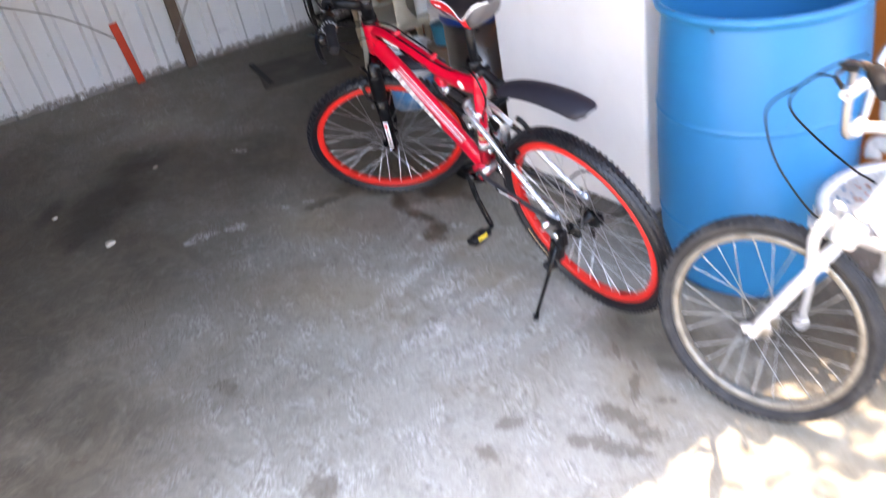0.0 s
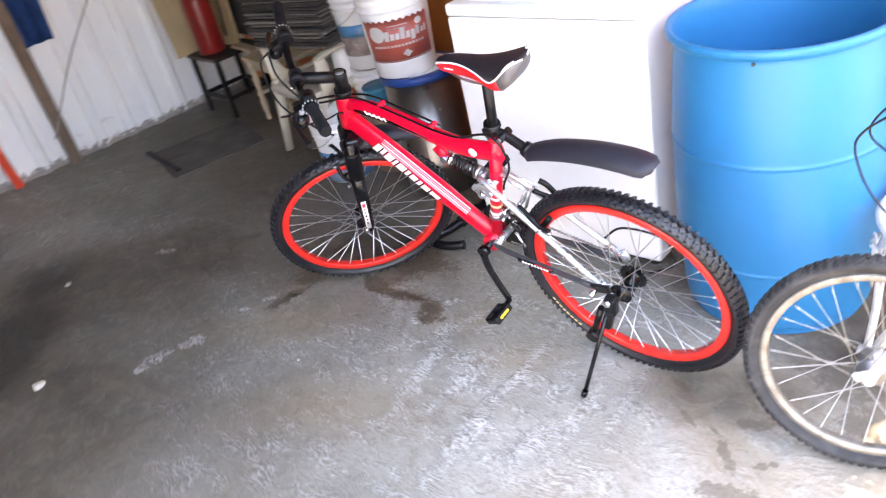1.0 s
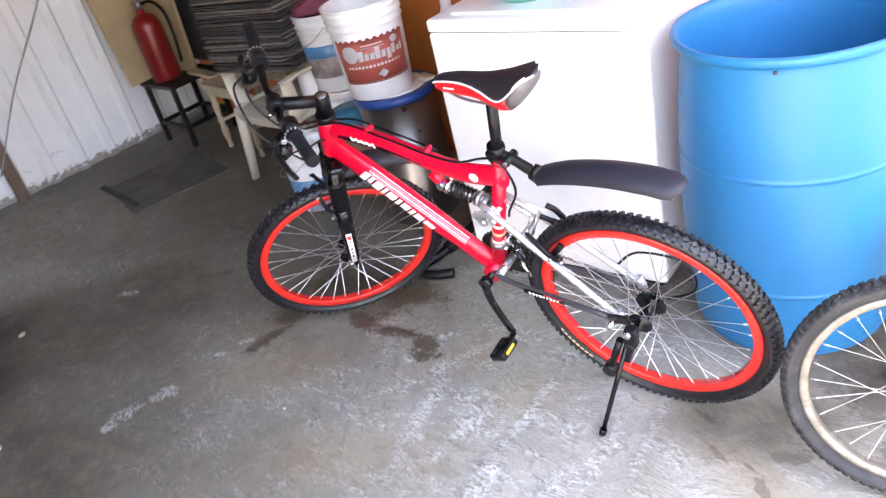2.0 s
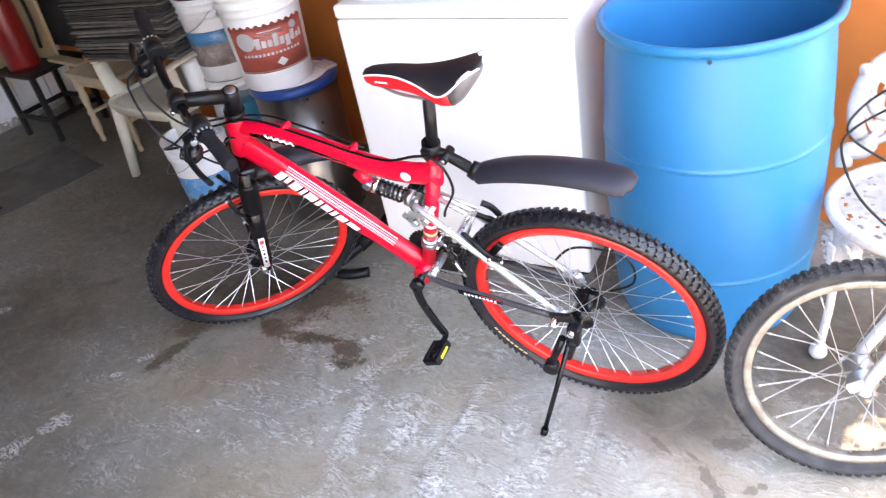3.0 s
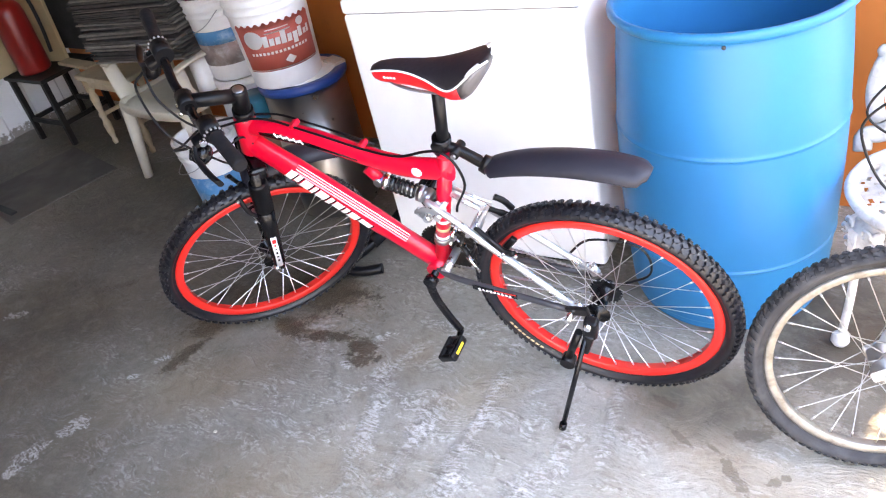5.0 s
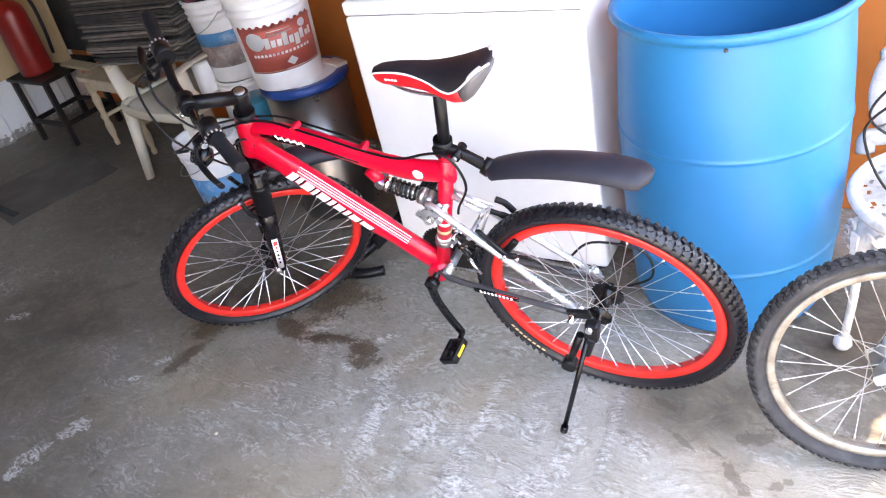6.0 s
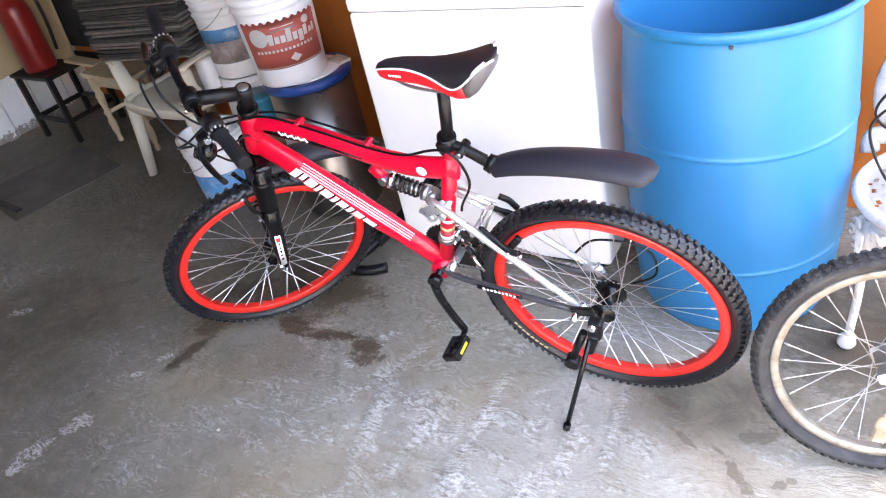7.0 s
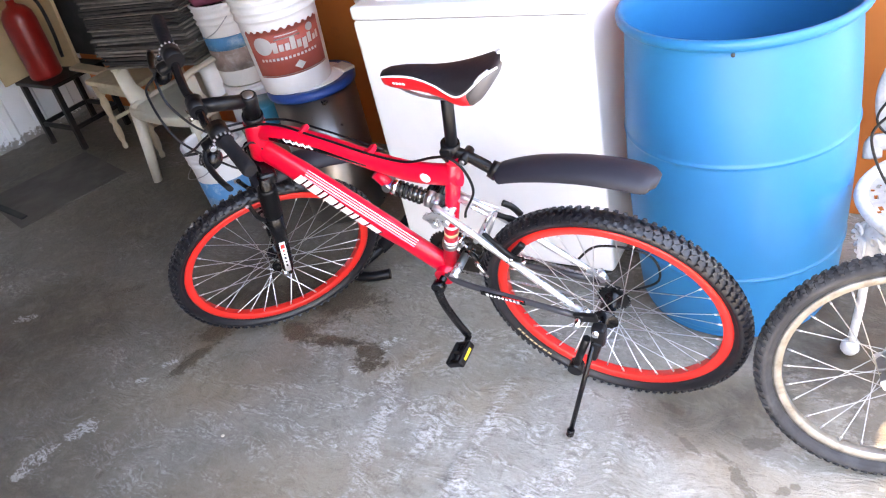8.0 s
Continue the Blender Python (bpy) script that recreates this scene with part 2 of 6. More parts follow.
def floor_mat(name, west, east):
    """Worn concrete with the marks that reach into the strip of floor from west to east."""
    m, nt, p = node_mat(name)

    def near(blots):
        return [b for b in blots if b[0] + 2.2 * max(b[2:4]) > west and b[0] - 2.2 * max(b[2:4]) < east]

    v = coords(nt)
    big = noise_node(nt, v, 0.8, 6, 0.6, 0.5)
    mid = noise_node(nt, v, 4.0, 9, 0.68, 1.0)
    fine = noise_node(nt, v, 70, 8, 0.75)
    grit = noise_node(nt, v, 260, 3, 0.6)
    # arcs left by the broom: fine combed grain carried on a wavering field
    def drawn(amount, wobble, turn, sx, sy):
        wob = nt.nodes.new("ShaderNodeTexNoise")
        wob.inputs["Scale"].default_value = wobble
        wob.inputs["Detail"].default_value = 1.5
        nt.links.new(v, wob.inputs["Vector"])
        push = nt.nodes.new("ShaderNodeVectorMath")
        push.operation = "MULTIPLY_ADD"
        push.inputs[1].default_value = (amount, amount, 0.0)
        nt.links.new(wob.outputs["Color"], push.inputs[0])
        nt.links.new(v, push.inputs[2])
        mp = nt.nodes.new("ShaderNodeMapping")
        mp.inputs["Rotation"].default_value = (0, 0, radians(turn))
        mp.inputs["Scale"].default_value = (sx, sy, 1)
        nt.links.new(push.outputs["Vector"], mp.inputs["Vector"])
        return mp.outputs["Vector"]

    streak = noise_node(nt, drawn(0.12, 7.0, 35, 30, 115), 1.0, 5, 0.66, 0.35)
    crust = noise_node(nt, drawn(0.10, 7.0, -60, 4.0, 12.0), 1.0, 8, 0.72, 0.8)
    patch = ramp(nt, noise_node(nt, v, 2.6, 7, 0.7, 0.8), 0.42, 0.62)
    c = mix(nt, ramp(nt, big, 0.32, 0.68), (0.188, 0.174, 0.140), (0.345, 0.331, 0.282))
    c = mix(nt, math_node(nt, "MULTIPLY", ramp(nt, mid, 0.50, 0.72), 0.75), c, (0.155, 0.138, 0.114))
    c = mix(nt, math_node(nt, "MULTIPLY", ramp(nt, mid, 0.48, 0.30), 0.45), c, (0.455, 0.437, 0.400))
    calm = math_node(nt, "ADD", math_node(nt, "MULTIPLY", math_node(nt, "SUBTRACT", big, 0.5), 1.6), math_node(nt, "MULTIPLY", math_node(nt, "SUBTRACT", mid, 0.5), 0.9))
    # skylight near the open side, painted as a paler floor colour
    worn = spots(nt, v, near(SKYLIT), calm, 0.55)
    c = mix(nt, math_node(nt, "MULTIPLY", worn, 0.5), c, (0.455, 0.442, 0.397))
    c = mix(nt, math_node(nt, "MULTIPLY", math_node(nt, "MULTIPLY", ramp(nt, streak, 0.50, 0.70), patch), 0.28), c, (0.64, 0.635, 0.625))
    c = mix(nt, math_node(nt, "MULTIPLY", math_node(nt, "MULTIPLY", ramp(nt, streak, 0.48, 0.32), patch), 0.44), c, (0.12, 0.11, 0.095))
    c = mix(nt, math_node(nt, "MULTIPLY", ramp(nt, fine, 0.42, 0.72), 0.5), c, (0.17, 0.155, 0.135))
    c = mix(nt, math_node(nt, "MULTIPLY", ramp(nt, grit, 0.60, 0.72), 0.35), c, (0.58, 0.57, 0.555))
    # pale cement crusts in broken lines, and small flecks
    crusty = ramp(nt, crust, 0.49, 0.585)
    chip = math_node(nt, "MULTIPLY", math_node(nt, "ADD", streak, noise_node(nt, v, 52, 6, 0.75, 1.2)), 0.5)
    c = mix(nt, math_node(nt, "MULTIPLY", math_node(nt, "MULTIPLY", crusty, ramp(nt, chip, 0.495, 0.56)), 0.54), c, (0.66, 0.65, 0.635))
    c = mix(nt, math_node(nt, "MULTIPLY", math_node(nt, "MULTIPLY", crusty, ramp(nt, chip, 0.485, 0.42)), 0.72), c, (0.15, 0.14, 0.125))
    flecks = ramp(nt, noise_node(nt, v, 24, 6, 0.7, 0.6), 0.66, 0.70)
    c = mix(nt, math_node(nt, "MULTIPLY", flecks, 0.6), c, (0.70, 0.69, 0.68))
    hollow = ramp(nt, noise_node(nt, v, 7.5, 8, 0.72, 1.2), 0.56, 0.68)
    c = mix(nt, math_node(nt, "MULTIPLY", hollow, 0.6), c, (0.16, 0.142, 0.112))
    pits = ramp(nt, noise_node(nt, v, 31, 5, 0.7, 0.5), 0.34, 0.30)
    c = mix(nt, math_node(nt, "MULTIPLY", pits, 0.6), c, (0.10, 0.085, 0.07))
    warp = math_node(nt, "ADD", math_node(nt, "MULTIPLY", math_node(nt, "SUBTRACT", noise_node(nt, v, 11, 8, 0.75), 0.5), 4.6),
                     math_node(nt, "MULTIPLY", math_node(nt, "SUBTRACT", noise_node(nt, v, 60, 5, 0.7), 0.5), 2.6))
    ragged = math_node(nt, "ADD", calm, math_node(nt, "MULTIPLY", warp, 0.22))
    damp = math_node(nt, "MAXIMUM", spots(nt, v, near(BLOTS_FRONT), warp), math_node(nt, "MULTIPLY", spots(nt, v, near(BLOTS_REAR), warp), 0.62))
    # sandy earth trodden in from the yard
    sandy = spots(nt, v, near(EARTH), calm, 0.35)
    c = mix(nt, math_node(nt, "MULTIPLY", sandy, 0.8), c, mix(nt, ramp(nt, noise_node(nt, v, 9, 7, 0.65, 0.6), 0.38, 0.64), (0.40, 0.34, 0.25), (0.22, 0.175, 0.12)))
    stained = spots(nt, v, near(TANS), calm, 0.6)
    c = mix(nt, math_node(nt, "MULTIPLY", stained, 0.5), c, (0.27, 0.205, 0.125))
    ridge = spots(nt, v, near(RIDGES), warp, 0.5)
    c = mix(nt, math_node(nt, "MULTIPLY", math_node(nt, "MULTIPLY", ridge, ramp(nt, chip, 0.47, 0.55)), 0.54), c, (0.65, 0.64, 0.625))
    c = mix(nt, math_node(nt, "MULTIPLY", math_node(nt, "MULTIPLY", ridge, ramp(nt, chip, 0.46, 0.40)), 0.55), c, (0.12, 0.11, 0.10))
    tan = ramp(nt, noise_node(nt, v, 1.9, 5, 0.6, 0.7), 0.50, 0.68)
    c = mix(nt, math_node(nt, "MULTIPLY", tan, 0.42), c, (0.235, 0.192, 0.130))
    # grime with shade painted in: left floor under the roof, beneath the garden chair
    grime_shade = spots(nt, v, near(GRIME_SHADE), calm, 0.5)
    c = mix(nt, math_node(nt, "MULTIPLY", grime_shade, 0.89), c, mix(nt, ramp(nt, mid, 0.38, 0.62), (0.125, 0.104, 0.074), (0.056, 0.044, 0.029)))
    mottle = noise_node(nt, v, 13, 8, 0.72, 1.6)
    c = mix(nt, math_node(nt, "MULTIPLY", ramp(nt, mottle, 0.50, 0.70), 0.30), c, (0.30, 0.275, 0.235))
    c = mix(nt, math_node(nt, "MULTIPLY", ramp(nt, mottle, 0.46, 0.30), 0.42), c, (0.062, 0.054, 0.042))
    c = mix(nt, math_node(nt, "MULTIPLY", spots(nt, v, near(BLOTS_OLD), ragged, 0.45), 0.78), c, (0.020, 0.015, 0.010))
    c = mix(nt, math_node(nt, "MULTIPLY", damp, 0.88), c, (0.066, 0.044, 0.024))
    pale = spots(nt, v, near(CHALKS), warp)
    c = mix(nt, math_node(nt, "MULTIPLY", math_node(nt, "MULTIPLY", pale, ramp(nt, chip, 0.46, 0.54)), 0.68), c, (0.60, 0.59, 0.57))
    nt.links.new(c, p.inputs["Base Color"])
    r = nt.nodes.new("ShaderNodeMapRange")
    r.inputs["To Min"].default_value = 0.66
    r.inputs["To Max"].default_value = 0.36
    nt.links.new(math_node(nt, "MAXIMUM", damp, ramp(nt, mid, 0.4, 0.85)), r.inputs["Value"])
    nt.links.new(r.outputs["Result"], p.inputs["Roughness"])
    h = math_node(nt, "ADD", math_node(nt, "MULTIPLY", math_node(nt, "MULTIPLY", streak, patch), 0.8), math_node(nt, "MULTIPLY", fine, 0.35))
    h = math_node(nt, "ADD", h, math_node(nt, "MULTIPLY", mid, 0.8))
    h = math_node(nt, "ADD", h, math_node(nt, "MULTIPLY", crust, 1.3))
    h = math_node(nt, "ADD", h, math_node(nt, "MULTIPLY", ridge, 0.5))
    bump(nt, h, 0.85, 0.008, p)
    return m


# blots of damp and chalky smears on the floor: x, y, half length, half width, turn
BLOTS_FRONT = [(-1.43, -0.09, 0.085, 0.045, 43), (-1.405, -0.235, 0.085, 0.030, 78), (-1.12, 0.010, 0.095, 0.038, -23), (-1.00, 0.000, 0.060, 0.028, 20), (-0.92, 0.020, 0.060, 0.018, 4),
               (-0.815, 0.005, 0.070, 0.050, -17), (-0.785, -0.055, 0.040, 0.028, -19), (-1.20, 0.18, 0.26, 0.12, 12), (-2.03, -0.02, 0.075, 0.022, 40)]
# an old wide stain where water has stood by the ribbed wall
BLOTS_OLD = [(-2.40, -0.97, 0.30, 0.19, 143), (-2.20, -1.10, 0.20, 0.13, 150), (-2.68, -0.76, 0.24, 0.17, 145), (-2.50, -1.25, 0.14, 0.05, 150), (-2.05, -1.20, 0.10, 0.04, 140)]
# the wide blot at 0.60, 0.40 is damp plus painted shade of the chair
BLOTS_REAR = [(0.386, 0.055, 0.055, 0.022, 27), (0.148, 0.088, 0.035, 0.010, -18), (0.224, -0.021, 0.050, 0.008, -31), (0.366, -0.090, 0.060, 0.014, -49), (0.451, -0.077, 0.018, 0.012, 29),
              (0.474, -0.055, 0.013, 0.010, 32), (0.60, 0.40, 0.20, 0.14, 25), (0.62, 0.22, 0.10, 0.06, 50), (0.435, -0.195, 0.085, 0.032, 5), (0.486, -0.29, 0.075, 0.035, 30), (0.515, -0.19, 0.05, 0.03, 60), (0.401, -0.34, 0.035, 0.02, 10), (0.225, -0.444, 0.05, 0.022, 60), (0.305, -0.027, 0.03, 0.01, -20),
              (0.277, -0.559, 0.05, 0.03, 10), (0.056, -0.954, 0.06, 0.045, 0), (-1.358, -1.312, 0.055, 0.018, 60), (-1.229, -1.294, 0.05, 0.03, 20), (-0.861, -1.244, 0.014, 0.012, 0), (-0.54, -1.487, 0.04, 0.022, 80), (-0.554, -1.027, 0.055, 0.03, 30), (-1.31, -0.71, 0.012, 0.010, 0), (-1.60, -0.50, 0.018, 0.012, 0)]
TANS = [(-1.40, -0.13, 0.17, 0.10, 50), (-1.15, 0.12, 0.28, 0.14, 10), (-0.36, -0.06, 0.13, 0.08, 40), (0.243, 0.147, 0.24, 0.12, -5), (-0.63, 0.03, 0.13, 0.07, 52), (0.30, -0.02, 0.22, 0.10, -40), (-0.75, -0.55, 0.35, 0.14, 30), (-1.25, -0.30, 0.30, 0.13, 40)]
# dirty patches that also carry painted shade, on the left and under the chair
GRIME_SHADE = [(-2.4, -1.6, 2.2, 0.9, 8), (-0.9, -1.60, 1.0, 0.52, 10), (-2.5, -0.75, 0.9, 0.45, 35), (-2.4, 0.45, 1.4, 0.6, 8), (0.25, 0.12, 0.22, 0.12, 30), (-2.2, -0.2, 0.45, 0.28, 0),
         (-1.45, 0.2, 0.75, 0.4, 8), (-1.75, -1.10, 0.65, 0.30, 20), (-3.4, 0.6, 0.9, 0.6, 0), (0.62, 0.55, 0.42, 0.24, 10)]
EARTH = [(1.15, -0.15, 0.55, 0.75, 0), (0.95, 0.55, 0.30, 0.40, 0)]
# pale patches that paint the brighter, skylit part of the floor
SKYLIT = [(0.35, -0.45, 0.85, 0.5, 15), (0.1, 0.15, 0.55, 0.25, 5), (0.6, -1.0, 0.9, 0.5, 0)]
CHALKS = [(-1.520, -0.595, 0.050, 0.028, 60), (-1.545, -0.640, 0.030, 0.018, 20), (-1.572, -0.735, 0.055, 0.034, 75), (-1.575, -0.80, 0.045, 0.022, 60), (-1.474, -0.265, 0.026, 0.016, 52), (-1.518, -0.372, 0.022, 0.010, 27), (-0.761, 0.070, 0.040, 0.018, 46),
          (-0.804, -0.085, 0.030, 0.016, -14), (-2.32, -0.28, 0.05, 0.02, 30)]
# pale ridges left by the float, side by side
RIDGES = [(-0.605, -0.226, 0.21, 0.030, 104), (-0.445, -0.22, 0.13, 0.028, 85), (-0.301, -0.104, 0.18, 0.020, 94), (-0.042, -0.169, 0.15, 0.022, 98), (0.035, 0.005, 0.13, 0.016, 98), (-0.09, -0.29, 0.08, 0.035, 74),
          (-0.66, -0.05, 0.10, 0.030, 70), (-0.28, -0.38, 0.18, 0.035, 94)]
FLOOR_SEAM = -0.85
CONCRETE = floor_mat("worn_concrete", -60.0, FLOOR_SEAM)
CONCRETE_YARD = floor_mat("worn_concrete_by_the_yard", FLOOR_SEAM, 60.0)
ORANGE = orange_wall_mat()
SHEET = corrugated_mat()


# ------------------------------------------------------------------ mesh helpers
def frames(pts, up=Vector((0, 0, 1))):
    """Side and up vectors along a polyline, carried without twist."""
    out, prev = [], None
    n = len(pts)
    for i in range(n):
        d = (pts[min(i + 1, n - 1)] - pts[max(i - 1, 0)]).normalized()
        if prev is None:
            ref = up if abs(d.dot(up)) < 0.95 else Vector((1, 0, 0))
            side = d.cross(ref).normalized()
        else:
            side = (prev - d * prev.dot(d)).normalized()
        prev = side
        out.append((side, side.cross(d).normalized()))
    return out


def sweep(bm, pts, radii, seg=12, cap=True, up=Vector((0, 0, 1))):
    """A tube along pts. radii: one number or (side, up) pair, or a list of them."""
    pts = [Vector(p) for p in pts]
    if not isinstance(radii, list):
        radii = [radii] * len(pts)
    rings = []
    for p, (s, u), r in zip(pts, frames(pts, up), radii):
        a, b = r if isinstance(r, tuple) else (r, r)
        rings.append([bm.verts.new(p + s * (a * math.cos(k * math.tau / seg)) + u * (b * math.sin(k * math.tau / seg))) for k in range(seg)])
    for q, r in zip(rings, rings[1:]):
        for k in range(seg):
            f = bm.faces.new((q[k], q[(k + 1) % seg], r[(k + 1) % seg], r[k]))
            f.smooth = True
    if cap:
        bm.faces.new(rings[0][::-1])
        bm.faces.new(rings[-1])
    return rings


def tube(bm, a, b, outer, inner, seg=16):
    """A straight pipe from a to b, open at both ends."""
    axis = b - a
    m = Matrix.Translation(a) @ axis.to_track_quat("Z", "Y").to_matrix().to_4x4()
    n = axis.length
    lathe(bm, [(outer, 0), (outer, n), (inner, n), (inner, 0), (outer, 0)], seg, m)


def smooth_path(pts, n=6):
    """A rounded line through pts."""
    pts = [Vector(p) for p in pts]
    ext = [pts[0] * 2 - pts[1], *pts, pts[-1] * 2 - pts[-2]]
    out = []
    for i in range(1, len(ext) - 2):
        a, b, c, d = ext[i - 1:i + 3]
        for k in range(n):
            t = k / n
            out.append(0.5 * ((2 * b) + (c - a) * t + (2 * a - 5 * b + 4 * c - d) * t * t + (3 * b - a - 3 * c + d) * t ** 3))
    out.append(pts[-1])
    return out


def lathe(bm, profile, seg=40, m=Matrix(), sharp=()):
    """Turn (radius, height) pairs round z, then place by m."""
    rings = []
    for r, z in profile:
        if r < 1e-5:
            rings.append([bm.verts.new(m @ Vector((0, 0, z)))])
        else:
            rings.append([bm.verts.new(m @ Vector((r * math.cos(k * math.tau / seg), r * math.sin(k * math.tau / seg), z))) for k in range(seg)])
    for q, r in zip(rings, rings[1:]):
        for k in range(seg):
            a, b = q[k % len(q)], q[(k + 1) % len(q)]
            c, d = r[(k + 1) % len(r)], r[k % len(r)]
            vs = [x for i, x in enumerate((a, b, c, d)) if x not in (a, b, c, d)[:i]]
            if len(vs) > 2:
                f = bm.faces.new(vs)
                f.smooth = True


def block(bm, size, m=Matrix(), bevel=0.0, seg=2):
    """A box of that size about m's origin, with rounded edges."""
    tmp = bmesh.new()
    bmesh.ops.create_cube(tmp, size=1.0, matrix=Matrix.Diagonal((*size, 1)))
    if bevel > 0:
        bmesh.ops.bevel(tmp, geom=tmp.edges[:], offset=bevel, segments=seg, affect="EDGES", profile=0.5)
    join(bm, tmp, m)


def join(bm, tmp, m=Matrix()):
    idx = {}
    for v in tmp.verts:
        idx[v] = bm.verts.new(m @ v.co)
    for f in tmp.faces:
        g = bm.faces.new([idx[v] for v in f.verts])
        g.smooth = f.smooth
    tmp.free()


def moved(bm, m):
    bm.transform(m)
    return bm


def between(a, b):
    """The pose at a whose z axis points to b."""
    a, b = Vector(a), Vector(b)
    return Matrix.Translation(a) @ (b - a).to_track_quat("Z", "Y").to_matrix().to_4x4()


def mesh_of(name, bm, *materials):
    bmesh.ops.recalc_face_normals(bm, faces=bm.faces[:])
    me = bpy.data.meshes.new(name)
    bm.to_mesh(me)
    bm.free()
    for x in materials:
        me.materials.append(x)
    return me


def part(name, bm, material, parent, label="", m=None):
    """One mesh object under a thing or under a part."""
    ob = new(name, mesh_of(name, bm, material) if isinstance(bm, bmesh.types.BMesh) else bm)
    ob.parent = parent
    if m is not None:
        ob.matrix_local = m
    return tagged(ob, label=label)


def thing(name, label, category, m=Matrix(), group="", kind=""):
    ob = new(name)
    ob.empty_display_size = 0.1
    ob.matrix_world = m
    return tagged(ob, label, category, group, kind)


def solid(name, bm, material, label, category, m=Matrix(), group="", kind=""):
    ob = new(name, mesh_of(name, bm, material))
    ob.matrix_world = m
    return tagged(ob, label, category, group, kind)


def B():
    return bmesh.new()


def turned(x, y, z, yaw):
    return pose(x, y, z, 0, 0, yaw)


# ------------------------------------------------------------------ setting
def build_setting():
    # concrete floor, on out into the yard
    bm = B()
    south = [bm.verts.new((x, -60, 0)) for x in (-60, FLOOR_SEAM, 60)]
    north = [bm.verts.new((x, 60, 0)) for x in (-60, FLOOR_SEAM, 60)]
    for k in range(2):
        bm.faces.new((south[k], south[k + 1], north[k + 1], north[k])).material_index = k
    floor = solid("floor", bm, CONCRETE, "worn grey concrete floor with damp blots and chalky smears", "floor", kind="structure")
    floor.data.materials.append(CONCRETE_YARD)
    # west wall of ribbed sheet, seen from the room
    bm = B()
    pitch, deep, y0, n = 0.20, 0.024, -4.5, 34
    prof = []
    for i in range(n):
        y = y0 + i * pitch
        prof += [(0, y), (0, y + 0.115), (deep, y + 0.135), (deep, y + 0.18)]
    lo = [bm.verts.new((x, y, 0.0)) for x, y in prof]
    hi = [bm.verts.new((x, y, 2.6)) for x, y in prof]
    lo2 = [bm.verts.new((-0.06, y, 0.0)) for x, y in prof]
    hi2 = [bm.verts.new((-0.06, y, 2.6)) for x, y in prof]
    for k in range(len(prof) - 1):
        bm.faces.new((lo[k], lo[k + 1], hi[k + 1], hi[k]))
        bm.faces.new((lo2[k], hi2[k], hi2[k + 1], lo2[k + 1]))
    solid("wall_west", bm, SHEET, "white painted ribbed metal sheet wall with flaking lower rim", "wall",
          turned(-4.18, 0, 0, WEST_YAW), kind="structure")
    # north wall, painted orange; its unseen top and end beside the drum block sun
    bm = B()
    block(bm, (NORTH_END + 4.6, 0.15, 6.0), pose((NORTH_END - 4.6) / 2, 0.075, 3.0), 0.004)
    solid("wall_north", bm, ORANGE, "smooth wall painted in worn orange", "wall", turned(0.0, 1.14, 0, -4.5), kind="structure")
    # unseen far walls, added to bounce light in and cut off low sky
    bm = B()
    block(bm, (18, 0.2, YARD_H), pose(0, 0, YARD_H / 2), 0.004)
    solid("bounce_wall_south", bm, YARD, "unseen pale plastered wall added to shape the light", "wall", turned(0.0, -9.0, 0, 0), kind="structure")
    bm = B()
    block(bm, (0.2, 18, YARD_H), pose(0, 0, YARD_H / 2), 0.004)
    solid("bounce_wall_east", bm, YARD, "unseen pale plastered wall added to shape the light", "wall", turned(9.0, -2.0, 0, 0), kind="structure")
    # flat roof over the back corner, unseen; its stepped south edge admits light
    bm = B()
    block(bm, (INNER_X + 4.6, 3.95, 0.12), pose((INNER_X - 4.6) / 2, 1.6 - 1.975, 2.42), 0.004)
    block(bm, (ROOF_X - INNER_X, 1.6 - ROOF_Y, 0.12), pose((ROOF_X + INNER_X) / 2, (1.6 + ROOF_Y) / 2, 2.42), 0.004)
    solid("ceiling", bm, ROOF, "plain flat carport roof", "ceiling", kind="structure")
    # unseen wall, added to keep light off the left floor and corner
    bm = B()
    block(bm, (INNER_X + 4.4, 0.14, 2.6), pose((INNER_X - 4.4) / 2, 0, 1.3), 0.004)
    solid("light_block_wall", bm, BRICKISH, "unseen brown plastered wall added to block light", "wall", turned(0, -2.25, 0, 0), kind="structure")


WEST_YAW, YARD_H = -4.5, 4.5
ROOF_X, ROOF_Y, INNER_X, NORTH_END = 0.94, -1.35, -0.30, 0.95
build_setting()


